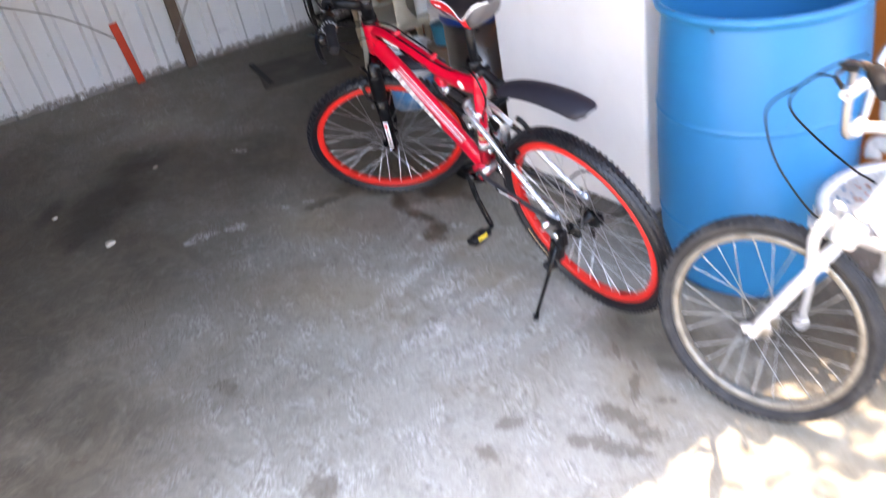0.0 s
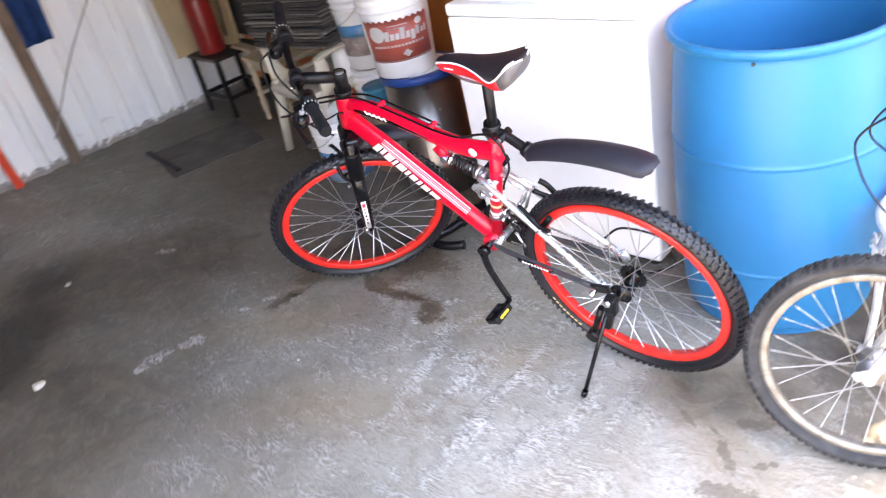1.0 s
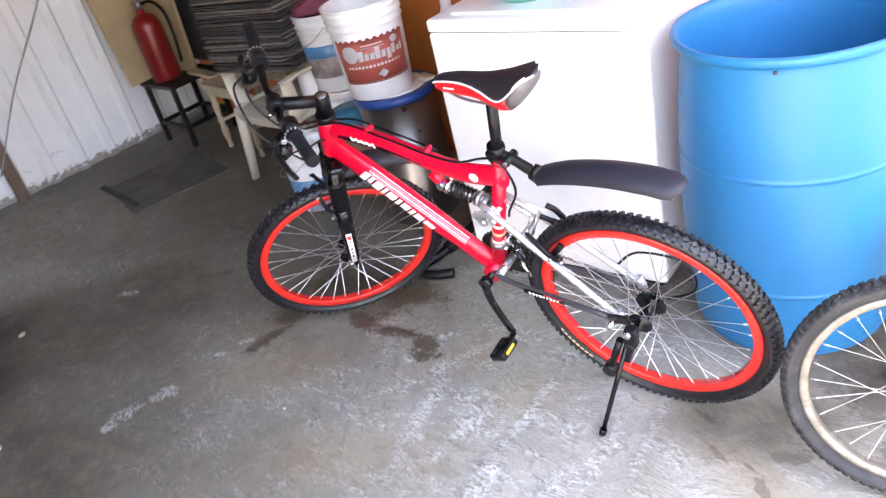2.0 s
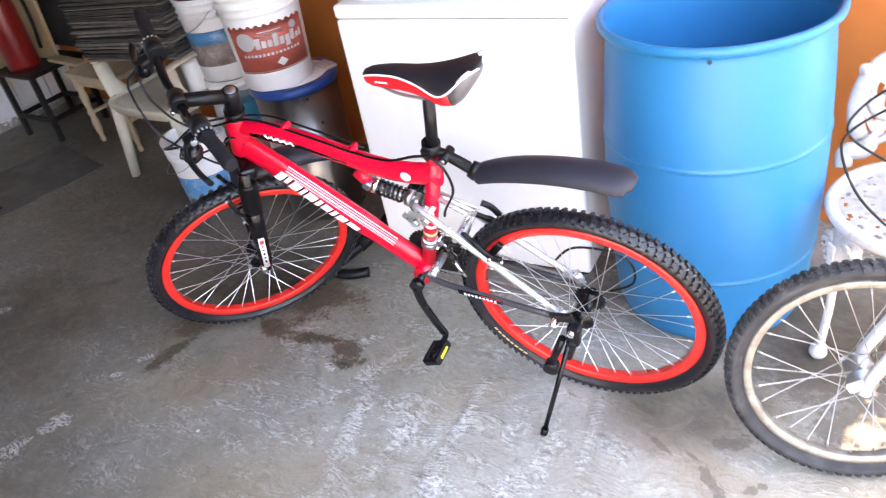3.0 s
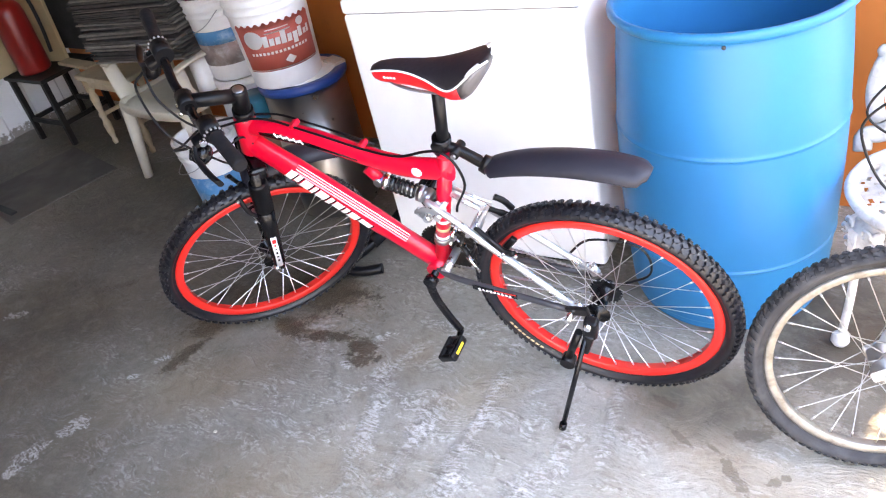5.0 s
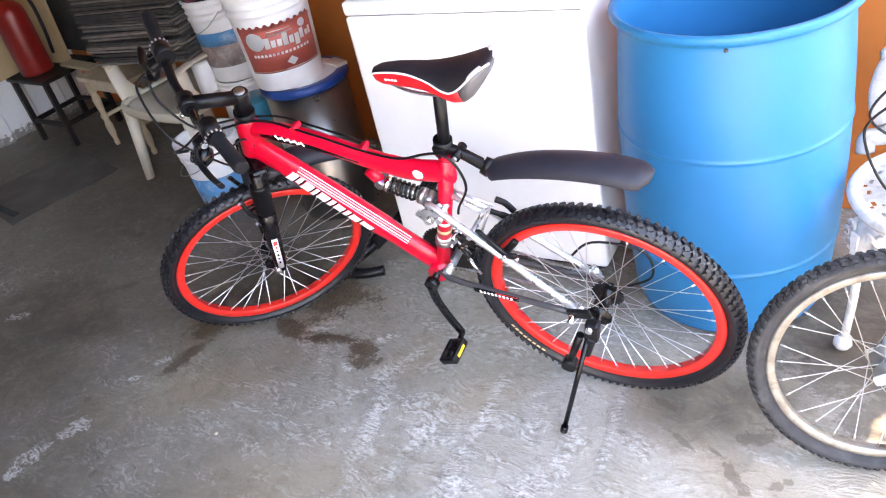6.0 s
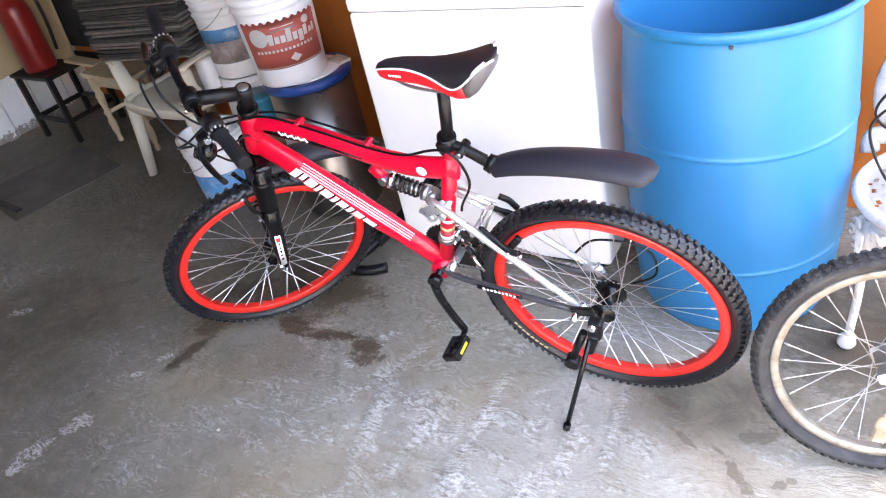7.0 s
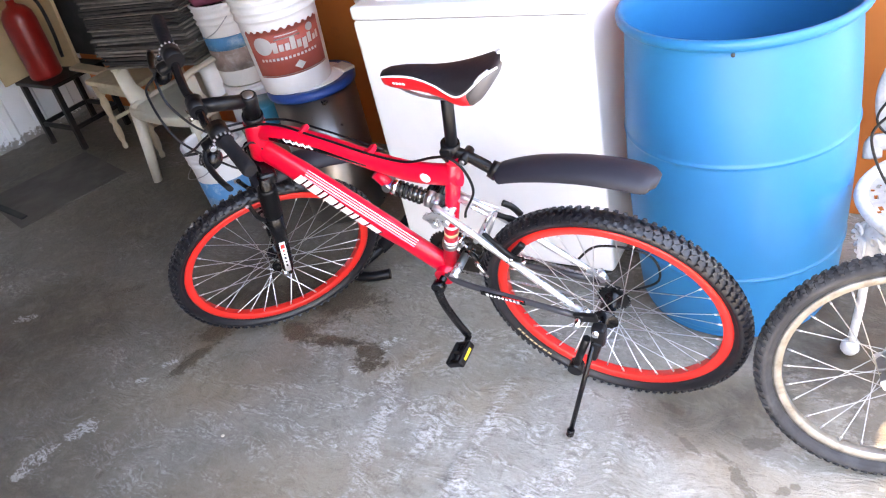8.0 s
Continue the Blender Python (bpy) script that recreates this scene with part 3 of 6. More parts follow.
# ------------------------------------------------------------------ bicycles
def wheel(parent, name, m, r_tyre, r_rim, half, rim_mat, tyre_mat, n_spokes, hub_w, knobs, label, deep=0.022, spoke_mat=None, lug=0.008):
    """A spoked wheel whose axle is its own y axis."""
    turn = pose(0, 0, 0, 90)
    bm = B()
    lathe(bm, [(0.0, -hub_w), (0.010, -hub_w), (0.010, -hub_w * 0.72), (0.033, -hub_w * 0.68), (0.033, -hub_w * 0.62), (0.015, -hub_w * 0.45),
               (0.015, hub_w * 0.45), (0.033, hub_w * 0.62), (0.033, hub_w * 0.68), (0.010, hub_w * 0.72), (0.010, hub_w), (0.0, hub_w)], 16, turn)
    w = part(name, bm, BLACK if spoke_mat is None else STEEL_DULL, parent, label, m)
    # tyre with knobbly tread
    bm = B()
    rc = (r_tyre + r_rim) / 2 + 0.002
    rr = r_tyre - 0.004 - rc
    prof = [(rc + rr * math.cos(a), half * math.sin(a)) for a in [radians(-150 + 300 * k / 14) for k in range(15)]]
    prof = [(r_rim - 0.003, -0.0105)] + prof + [(r_rim - 0.003, 0.0105)]
    lathe(bm, prof, 72, turn)
    for k in range(knobs):
        a0 = k * math.tau / knobs
        for row, (off, lean, sx, sy) in enumerate(((0.26, 32, 0.015, 0.009), (-0.26, -32, 0.015, 0.009), (0.62, -20, 0.012, 0.008), (-0.62, 20, 0.012, 0.008), (0.90, 0, 0.009, 0.007), (-0.90, 0, 0.009, 0.007))):
            a = a0 + (math.pi / knobs if row % 2 else 0)
            ang = math.asin(off)
            rad = rc + (rr + 0.001) * math.cos(ang)
            mm = pose(0, 0, 0, 0, math.degrees(a), 0) @ pose(rad, half * off, 0, 0, 0, math.degrees(ang)) @ pose(0, 0, 0, lean, 0, 0)
            tmp = bmesh.new()
            bmesh.ops.create_cube(tmp, size=1.0, matrix=Matrix.Diagonal((lug, sy, sx * 76 / knobs, 1)))
            join(bm, tmp, mm)
    part("tyre", bm, tyre_mat, w)
    bm = B()
    r = r_rim
    lathe(bm, [(r - deep, -0.010), (r - deep * 0.86, -0.0135), (r - 0.002, -0.0150), (r + 0.003, -0.012), (r - 0.006, 0.0), (r + 0.003, 0.012),
               (r - 0.002, 0.0150), (r - deep * 0.86, 0.0135), (r - deep, 0.010), (r - deep, -0.010)], 72, turn)
    part("rim", bm, rim_mat, w)
    spoke = None
    for k in range(n_spokes):
        side = 1 if k % 2 else -1
        a = k * math.tau / n_spokes
        cross = (1 if (k // 2) % 2 else -1) * radians(88)
        p0 = Vector((0.030 * math.cos(a + cross), side * hub_w * 0.65, 0.030 * math.sin(a + cross)))
        p1 = Vector(((r - 0.022) * math.cos(a), side * 0.003, (r - 0.022) * math.sin(a)))
        if spoke is None:
            sb = B()
            sweep(sb, [(0, 0, 0), (0, 0, 0.94), (0, 0, 0.945), (0, 0, 1)], [0.0012, 0.0012, 0.0024, 0.0024], 6)
            spoke = mesh_of("spoke", sb, spoke_mat or SPOKE)
        ob = new("spoke", spoke)
        ob.parent = w
        ob.matrix_local = between(p0, p1) @ Matrix.Diagonal((1, 1, (p1 - p0).length, 1))
    return w


def cable(parent, pts, r=0.0033, name="cable"):
    bm = B()
    sweep(bm, smooth_path(pts, 6), r, 6)
    return part(name, bm, PLASTIC_BLACK, parent)


def mountain_bike():
    yaw, lean = radians(2.1), radians(11.5)
    u = Vector((-math.cos(yaw), -math.sin(yaw), 0))
    s = Vector((math.sin(yaw), -math.cos(yaw), 0))
    w = Vector((0, 0, math.cos(lean))) + s * math.sin(lean)
    v = w.cross(u)
    m = Matrix((u, v, w)).transposed().to_4x4()
    m.translation = (0.004, 0.137, 0.0)
    bike = thing("mountain_bike", "red mountain bike with red rims leaning on its kickstand", "bicycle", m)
    fold = m.inverted()
    R = 0.337
    pivot, axis = Vector((0.885, 0, 0.825)), Vector((-math.cos(radians(70)), 0, math.sin(radians(70))))
    steer = Matrix.Translation(pivot) @ Matrix.Rotation(radians(50), 4, axis) @ Matrix.Translation(-pivot)

    # frame
    bm = B()
    sweep(bm, [pivot - axis * 0.065, pivot - axis * 0.06, pivot + axis * 0.06, pivot + axis * 0.065], [0.026, 0.029, 0.029, 0.026], 18)
    part("head_tube", bm, RED, bike)
    bm = B()
    sweep(bm, smooth_path([(0.875, 0, 0.85), (0.74, 0, 0.838), (0.62, 0, 0.805), (0.52, 0, 0.772), (0.42, 0, 0.75), (0.302, 0, 0.752)], 5),
          [(0.021, 0.026)] * 8 + [(0.02, 0.029)] * 10 + [(0.019, 0.032)] * 8, 16)
    part("top_tube", bm, RED, bike)
    bm = B()
    sweep(bm, smooth_path([(0.895, 0, 0.79), (0.80, 0, 0.715), (0.62, 0, 0.56), (0.445, 0, 0.405)], 5),
          [(0.024, 0.038)] * 5 + [(0.0255, 0.040)] * 7 + [(0.024, 0.034)] * 4, 18)
    down = part("down_tube", bm, RED, bike)
    # bands, partly painting a sky highlight, and slanted plain lettering shapes on the down tube
    d0, d1 = Vector((0.80, 0, 0.715)), Vector((0.50, 0, 0.455))
    along = (d1 - d0).normalized()
    rise = Vector((0, 1, 0)).cross(along) * -1
    rise = rise if rise.z > 0 else -rise
    for off, wd, material in ((0.0225, 0.0034, PINK_DECAL), (0.0290, 0.0026, WHITE_DECAL), (0.0345, 0.0024, PINK_DECAL), (0.0385, 0.0012, WHITE_DECAL)):
        bm = B()
        pts = [d0 + along * (0.02 + 0.345 * k / 12) + rise * off + Vector((0, 0.0250 * math.sqrt(max(0.05, 1 - (off / 0.0405) ** 2)) + 0.0012, 0)) for k in range(13)]
        sweep(bm, pts, (0.0012, wd), 6)
        part("stripe", bm, material, down, "pale pinstripe, partly a painted sky highlight")
    def on_tube(a, r, off):
        return d0 + along * a + rise * r + Vector((0, 0.0254 * math.sqrt(max(0.06, 1 - (r / 0.0405) ** 2)) + off, 0))

    # slanted plain shapes in a row: each a set of patches (from, to along the cell; from, to up it)
    shapes = [(at, wide, [(0.0, 1.0, low, 1.0)]) for at, wide, low in ((0.004, 0.020, 0.0), (0.029, 0.012, 0.30), (0.048, 0.026, 0.0), (0.080, 0.010, 0.0), (0.096, 0.028, 0.12), (0.130, 0.012, 0.0),
                                                                       (0.148, 0.024, 0.20), (0.178, 0.012, 0.0), (0.196, 0.026, 0.10), (0.228, 0.034, 0.45))]
    for start, wide, patches in shapes:
        for grow, off, slip, material, lab in ((0.0018, 0.0006, -0.0022, BLACK, "black edge of the lettering"), (0.0, 0.0016, 0.0, WHITE_DECAL, "bold white block lettering")):
            bm = B()
            for u0, u1, v0, v1 in patches:
                rows = []
                for k in range(6):
                    row = []
                    for u, gu in ((u0, -grow), (u1, grow)):
                        v = v0 + (v1 - v0) * k / 5
                        tall = 0.041 * (v - 0.5) + (grow if k == 5 else -grow if k == 0 else 0) + slip
                        a = start + wide * u + gu + 0.34 * tall - slip
                        row += [bm.verts.new(on_tube(a, tall + 0.003 - 0.065 * a, o)) for o in (off, off + 0.0009)]
                    rows.append(row)
                for q, r in zip(rows, rows[1:]):
                    for x, y in ((0, 1), (1, 3), (3, 2), (2, 0)):
                        bm.faces.new((q[x], q[y], r[y], r[x]))
                for q in (rows[0], rows[-1]):
                    bm.faces.new((q[0], q[1], q[3], q[2]))
            part("lettering", bm, material, down, lab)
    bm = B()
    sweep(bm, [(0.296, 0, 0.812), (0.437, 0, 0.41)], 0.0185, 16)
    sweep(bm, [(0.300, 0, 0.800), (0.294, 0, 0.818)], 0.022, 16)
    seat_tube = part("seat_tube", bm, RED, bike)
    for k in range(3):
        bm = B()
        q = Vector((0.375 + 0.011 * k, 0, 0.585 - 0.031 * k))
        sweep(bm, [q, q + Vector((0.0035, 0, -0.010))], 0.0192, 16)
        part("band", bm, (WHITE_DECAL, GOLD_DECAL, WHITE_DECAL)[k], seat_tube, "pale decal band")
    bm = B()
    sweep(bm, [(0.44, -0.04, 0.402), (0.44, 0.04, 0.402)], 0.027, 18)
    part("bottom_bracket", bm, RED, bike)
    # emblem, black wedge and lettering shapes on the top tube
    bm = B()
    sweep(bm, [(0.822, 0.0200, 0.843), (0.76, 0.0205, 0.834), (0.70, 0.0202, 0.822), (0.62, 0.0203, 0.799), (0.545, 0.0203, 0.776)], [(0.0014, 0.006), (0.0014, 0.011), (0.0014, 0.009), (0.0014, 0.004), (0.0014, 0.002)], 8)
    part("decal", bm, BLACK, bike, "black wedge-shaped decal")
    bm = B()
    lathe(bm, [(0, 0.0215), (0.013, 0.0212), (0.014, 0.019)], 20, pose(0.385, 0, 0.752, -90))
    part("emblem", bm, WHITE_DECAL, bike, "round white emblem")
    for k in range(9):
        bm = B()
        wide, tall = (0.006, 0.015) if k % 2 == 0 else (0.0045, 0.008)
        block(bm, (wide, 0.002, tall), pose(0.768 - 0.0092 * k, 0.0214, 0.8405 - 0.0021 * k, 0, 28, 0), 0.0005, 1)
        part("lettering", bm, WHITE_DECAL, bike, "white block lettering")

    # seat post and saddle
    bm = B()
    sweep(bm, [(0.302, 0, 0.80), (0.258, 0, 0.992)], 0.0138, 16)
    part("seat_post", bm, PLASTIC_BLACK, bike)
    bm = B()
    sweep(bm, [(0.304, 0, 0.812), (0.294, 0, 0.852)], 0.022, 16)
    block(bm, (0.03, 0.05, 0.02), pose(0.30, 0.0, 0.835), 0.004)
    part("seat_clamp", bm, PLASTIC_BLACK, bike)
    # saddle stations: along, half width, underside, crown, height of the piping
    sections = [(0.406, 0.005, 1.020, 1.034, 1.029), (0.399, 0.012, 1.013, 1.042, 1.034), (0.382, 0.017, 1.008, 1.047, 1.040), (0.345, 0.021, 1.005, 1.049, 1.044), (0.310, 0.024, 1.003, 1.048, 1.043),
                (0.280, 0.029, 0.999, 1.047, 1.038), (0.250, 0.037, 0.993, 1.049, 1.031), (0.222, 0.047, 0.987, 1.053, 1.022), (0.200, 0.053, 0.985, 1.057, 1.020), (0.176, 0.056, 0.989, 1.061, 1.031),
                (0.154, 0.054, 1.003, 1.064, 1.048), (0.136, 0.045, 1.023, 1.067, 1.061), (0.123, 0.028, 1.044, 1.067, 1.064), (0.117, 0.010, 1.053, 1.064, 1.061)]

    def loft(bm, stations, outline):
        rings = [[bm.verts.new((x, y, z)) for y, z in outline(hw, lo, hi, pz)] for x, hw, lo, hi, pz in stations]
        n = len(rings[0])
        for q, r in zip(rings, rings[1:]):
            for k in range(n):
                bm.faces.new((q[k], q[(k + 1) % n], r[(k + 1) % n], r[k])).smooth = True
        bm.faces.new(rings[0])
        bm.faces.new(rings[-1][::-1])

    def crown(hw, lo, hi, pz):
        arc = [(hw * math.cos(math.pi * k / 12), pz + (hi - pz) * math.sin(math.pi * k / 12) ** 0.8) for k in range(13)]
        return arc + [(-hw * 0.5, pz - 0.003), (hw * 0.5, pz - 0.003)]

    def skirt(hw, lo, hi, pz):
        near = [(hw * f, lo + (pz - lo) * g) for f, g in ((0.45, 0.0), (0.74, 0.05), (0.92, 0.28), (0.99, 0.65), (0.998, 0.985))]
        return near + [(-y, z) for y, z in near[::-1]]

    bm = B()
    loft(bm, sections, crown)
    saddle = part("saddle", bm, SADDLE_BLACK, bike, "black vinyl saddle top")
    bm = B()
    loft(bm, sections[:10], skirt)
    part("saddle_skirt", bm, SADDLE_RED, saddle, "red saddle side panel")
    bm = B()
    loft(bm, sections[9:], skirt)
    part("saddle_tail", bm, SADDLE_GREY, saddle, "dark grey saddle tail panel")
    for side in (1, -1):
        bm = B()
        sweep(bm, smooth_path([(x, side * (hw + 0.0006), pz) for x, hw, lo, hi, pz in sections], 3), 0.0022, 6)
        part("saddle_piping", bm, WHITE_DECAL, saddle, "white piping")
        bm = B()
        sweep(bm, smooth_path([(0.150, side * 0.0505, 1.053), (0.138, side * 0.044, 1.063), (0.126, side * 0.030, 1.0675)], 4), (0.006, 0.0025), 8)
        part("saddle_flash", bm, WHITE_DECAL, saddle, "white flash at the saddle's tail")
    for k in range(4):
        bm = B()
        block(bm, (0.006, 0.0016, 0.005), pose(0.366 - 0.0085 * k, 0.0185 + 0.0008 * k, 1.024, 0, 0, -5), 0.0004, 1)
        part("lettering", bm, WHITE_DECAL, saddle, "tiny white lettering")
    for side in (1, -1):
        bm = B()
        sweep(bm, smooth_path([(0.37, side * 0.010, 1.012), (0.31, side * 0.020, 0.996), (0.22, side * 0.022, 0.990), (0.16, side * 0.026, 1.015)], 4), 0.0035, 8)
        part("saddle_rail", bm, STEEL_DULL, saddle)

    # rear shock and linkage
    a, b = Vector((0.52, 0, 0.698)), Vector((0.395, 0, 0.655))
    bm = B()
    sweep(bm, [a, b], 0.0115, 14)
    for q in (a, b):
        sweep(bm, [q + Vector((0, -0.018, 0)), q + Vector((0, 0.018, 0))], 0.012, 12)
    shock = part("rear_shock", bm, STEEL_DULL, bike)
    bm = B()
    d = (b - a).normalized()
    n1, n2 = Vector((0, 1, 0)), d.cross(Vector((0, 1, 0)))
    coil = [a + d * (0.025 + 0.075 * k / 72) + (n1 * math.cos(k * math.tau / 12) + n2 * math.sin(k * math.tau / 12)) * 0.019 for k in range(73)]
    sweep(bm, coil, 0.0036, 6)
    part("coil_spring", bm, BLACK, shock)
    for f0, f1, rad, material, lab in ((0.10, 0.20, 0.0215, CHROME, "chrome spring collar"), (0.02, 0.09, 0.0160, VIOLET, "violet anodised shock end"), (0.80, 0.92, 0.0215, STEEL_DULL, "steel spring seat")):
        bm = B()
        sweep(bm, [a.lerp(b, f0), a.lerp(b, f1)], rad, 18)
        part("collar", bm, material, shock, lab)
    bm = B()
    sweep(bm, [(0.545, 0, 0.735), (0.52, 0, 0.698)], (0.014, 0.018), 10)
    part("shock_mount", bm, RED, bike)
    bm = B()
    for side in (1, -1):
        block(bm, (0.095, 0.006, 0.035), pose(0.385, side * 0.026, 0.632, 0, 28, 0), 0.003)
        block(bm, (0.05, 0.006, 0.03), pose(0.41, side * 0.026, 0.612, 0, -40, 0), 0.003)
    for q in ((0.405, 0.6), (0.345, 0.65), (0.37, 0.61)):
        sweep(bm, [(q[0], -0.034, q[1]), (q[0], 0.034, q[1])], 0.009, 12)
    part("shock_link", bm, SILVER, bike)

    # rear triangle
    for side in (1, -1):
        bm = B()
        sweep(bm, smooth_path([(0.385, side * 0.030, 0.668), (0.31, side * 0.043, 0.618), (0.04, side * 0.062, 0.378)], 5), 0.0092, 12)
        sweep(bm, [(0.04, side * 0.062, 0.395), (0.03, side * 0.062, 0.368)], 0.013, 12)
        part("seat_stay", bm, SILVER, bike, "silver seat stay")
        bm = B()
        sweep(bm, smooth_path([(0.43, side * 0.035, 0.415), (0.36, side * 0.05, 0.40), (0.04, side * 0.062, 0.362)], 5), (0.008, 0.0095), 12)
        stay = part("chain_stay", bm, GUNMETAL, bike, "dark grey chain stay")
        if side == 1:
            bm = B()
            block(bm, (0.125, 0.0016, 0.017), pose(0.258, 0.0636, 0.3890, 0, -7, 0), 0.0006, 1)
            part("decal", bm, BLACK, stay, "black decal patch")
            bm = B()
            block(bm, (0.060, 0.0016, 0.0022), pose(0.228, 0.0650, 0.3925, 0, -7, 0), 0.0005, 1)
            part("decal", bm, RED_RIM, stay, "red line of the decal")
            for k in range(9):
                bm = B()
                block(bm, (0.0065, 0.0016, 0.007 if k % 3 else 0.0095), pose(0.300 - 0.0105 * k, 0.0652, 0.3925 - 0.0013 * k, 0, 10, 0), 0.0005, 1)
                part("lettering", bm, WHITE_DECAL, stay, "white block lettering")
    for a, b in (((0.254, 0.631), (0.303, 0.556)), ((0.239, 0.633), (0.279, 0.557))):
        bm = B()
        sweep(bm, [(a[0], 0, a[1]), (b[0], 0, b[1])], (0.010, 0.0035), 8)
        part("stay_bridge", bm, SILVER, bike)
    bm = B()
    sweep(bm, [(0.292, -0.044, 0.572), (0.292, 0.044, 0.572)], 0.0065, 10)
    part("stay_bridge", bm, SILVER, bike)
    bm = B()
    sweep(bm, [(0.405, -0.045, 0.415), (0.405, 0.045, 0.415)], 0.012, 14)
    part("swingarm_pivot", bm, SILVER, bike)
    # rear brake
    for side in (1, -1):
        bm = B()
        sweep(bm, smooth_path([(0.268, side * 0.034, 0.598), (0.235, side * 0.044, 0.574), (0.198, side * 0.052, 0.545), (0.168, side * 0.054, 0.540)], 4), [(0.006, 0.008)] * 4 + [(0.007, 0.011)] * 9, 8)
        block(bm, (0.052, 0.014, 0.018), pose(0.186, side * 0.034, 0.556, 0, 50, 0), 0.004)
        arm = part("brake_arm", bm, PLASTIC_BLACK, bike)
        for q in ((0.196, 0.545), (0.165, 0.541)):
            bm = B()
            sweep(bm, [(q[0], side * 0.056, q[1]), (q[0], side * 0.066, q[1])], 0.0055, 8)
            part("bolt", bm, CHROME, arm)
    bm = B()
    sweep(bm, smooth_path([(0.242, -0.045, 0.628), (0.222, -0.05, 0.612), (0.205, -0.052, 0.585)], 4), (0.007, 0.009), 8)
    part("brake_arm", bm, PLASTIC_BLACK, bike)
    bm = B()
    sweep(bm, smooth_path([(0.262, -0.036, 0.602), (0.272, 0.0, 0.606), (0.262, 0.036, 0.602)], 4), 0.0028, 6)
    part("brake_noodle", bm, SILVER, bike)

    # wheels
    wheel(bike, "rear_wheel", Matrix.Translation((0, 0, R)), R, 0.295, 0.025, RED_RIM, RUBBER, 36, 0.058, 96, "red-rimmed rear wheel with knobbly tyre", lug=0.010)
    for k in range(8):
        a = radians(-27 - 3.1 * k)
        bm = B()
        block(bm, (0.007, 0.0015, 0.0115), Matrix.Translation((0.306 * math.cos(a), 0.0222, R + 0.306 * math.sin(a))) @ Matrix.Rotation(-a, 4, "Y"), 0.0005, 1)
        part("lettering", bm, GOLD_DECAL, bike, "small gold lettering on the tyre")
    hub = Vector((1.086, 0, 0.338))
    front = steer @ Matrix.Translation(hub)
    wheel(bike, "front_wheel", front, R, 0.295, 0.025, RED_RIM, RUBBER, 36, 0.045, 74, "red-rimmed front wheel with knobbly tyre", lug=0.0125)

    # fork
    top = pivot - axis * 0.085
    bm = B()
    block(bm, (0.05, 0.15, 0.045), Matrix.Translation(top + Vector((0.01, 0, -0.005))) @ pose(0, 0, 0, 0, -20, 0), 0.014, 3)
    part("fork_crown", moved(bm, steer), BLACK, bike)
    for side in (1, -1):
        bm = B()
        p0 = top + Vector((0.015, side * 0.062, 0.012))
        p1 = hub + Vector((-0.008, side * 0.056, -0.012))
        sweep(bm, [p0, p0.lerp(p1, 0.28), p0.lerp(p1, 0.3), p0.lerp(p1, 0.36)], [0.018, 0.018, 0.0205, 0.0205], 14)
        sweep(bm, [p0.lerp(p1, 0.36), p0.lerp(p1, 0.55), p0.lerp(p1, 0.92), p1], [0.0255, 0.0240, 0.0200, 0.014], 14)
        leg = part("fork_leg", moved(bm, steer), BLACK, bike, "black suspension fork leg")
        bm = B()
        folds = [p0.lerp(p1, 0.10 + 0.26 * k / 20) for k in range(21)]
        sweep(bm, folds, [0.0275 if k % 2 else 0.0225 for k in range(21)], 16)
        part("fork_boot", moved(bm, steer), PLASTIC_BLACK, leg, "ribbed black rubber boot")
        bm = B()
        q0, q1 = p0.lerp(p1, 0.60), p0.lerp(p1, 0.93)
        out = Vector((0.002, side * 0.0220, 0))
        sweep(bm, [q0 + out * 1.04, q1 + out * 0.93], (0.009, 0.0022), 8, up=Vector((0, 1, 0)))
        part("decal", moved(bm, steer), WHITE_DECAL, leg, "white and red decal panel")
        bm = B()
        q = q0.lerp(q1, 0.12) + out * 1.14
        block(bm, (0.018, 0.002, 0.012), Matrix.Translation(q) @ pose(0, 0, 0, 0, 70, 0), 0.0005, 1)
        part("decal", moved(bm, steer), RED_RIM, leg, "red end of the decal")
        for k in range(5):
            bm = B()
            q = q0.lerp(q1, 0.26 + 0.13 * k) + out * (1.13 - 0.02 * k)
            block(bm, (0.006 if k % 2 else 0.010, 0.0016, 0.006), Matrix.Translation(q) @ pose(0, 0, 0, 0, 70, 0), 0.0004, 1)
            part("lettering", moved(bm, steer), BLACK if k else RED_RIM, leg, "small dark lettering")
        bm = B()
        sweep(bm, [hub + Vector((0, side * 0.05, 0)), hub + Vector((0, side * 0.074, 0))], 0.009, 10)
        sweep(bm, [hub + Vector((0, side * 0.05, 0)), hub + Vector((0, side * 0.064, 0))], 0.013, 8)
        part("axle_nut", moved(bm, steer), CHROME, bike)
        # front brake arm
        bm = B()
        b0 = p0.lerp(p1, 0.40) + Vector((0.022, side * -0.002, 0))
        sweep(bm, smooth_path([b0, b0 + Vector((0.010, side * 0.006, 0.045)), b0 + Vector((0.008, -side * 0.012, 0.095))], 4), (0.005, 0.007), 8)
        block(bm, (0.045, 0.012, 0.014), Matrix.Translation(b0 + Vector((0.004, -side * 0.028, 0.012))), 0.004)
        arm = part("brake_arm", moved(bm, steer), PLASTIC_BLACK, bike)
        for q in (b0 + Vector((0.010, side * 0.010, 0.0)), b0 + Vector((0.010, side * -0.008, 0.090))):
            bm = B()
            sweep(bm, [q, q + Vector((0.009, side * 0.003, 0))], 0.0052, 8)
            part("bolt", moved(bm, steer), STEEL_DULL, arm)
        bm = B()
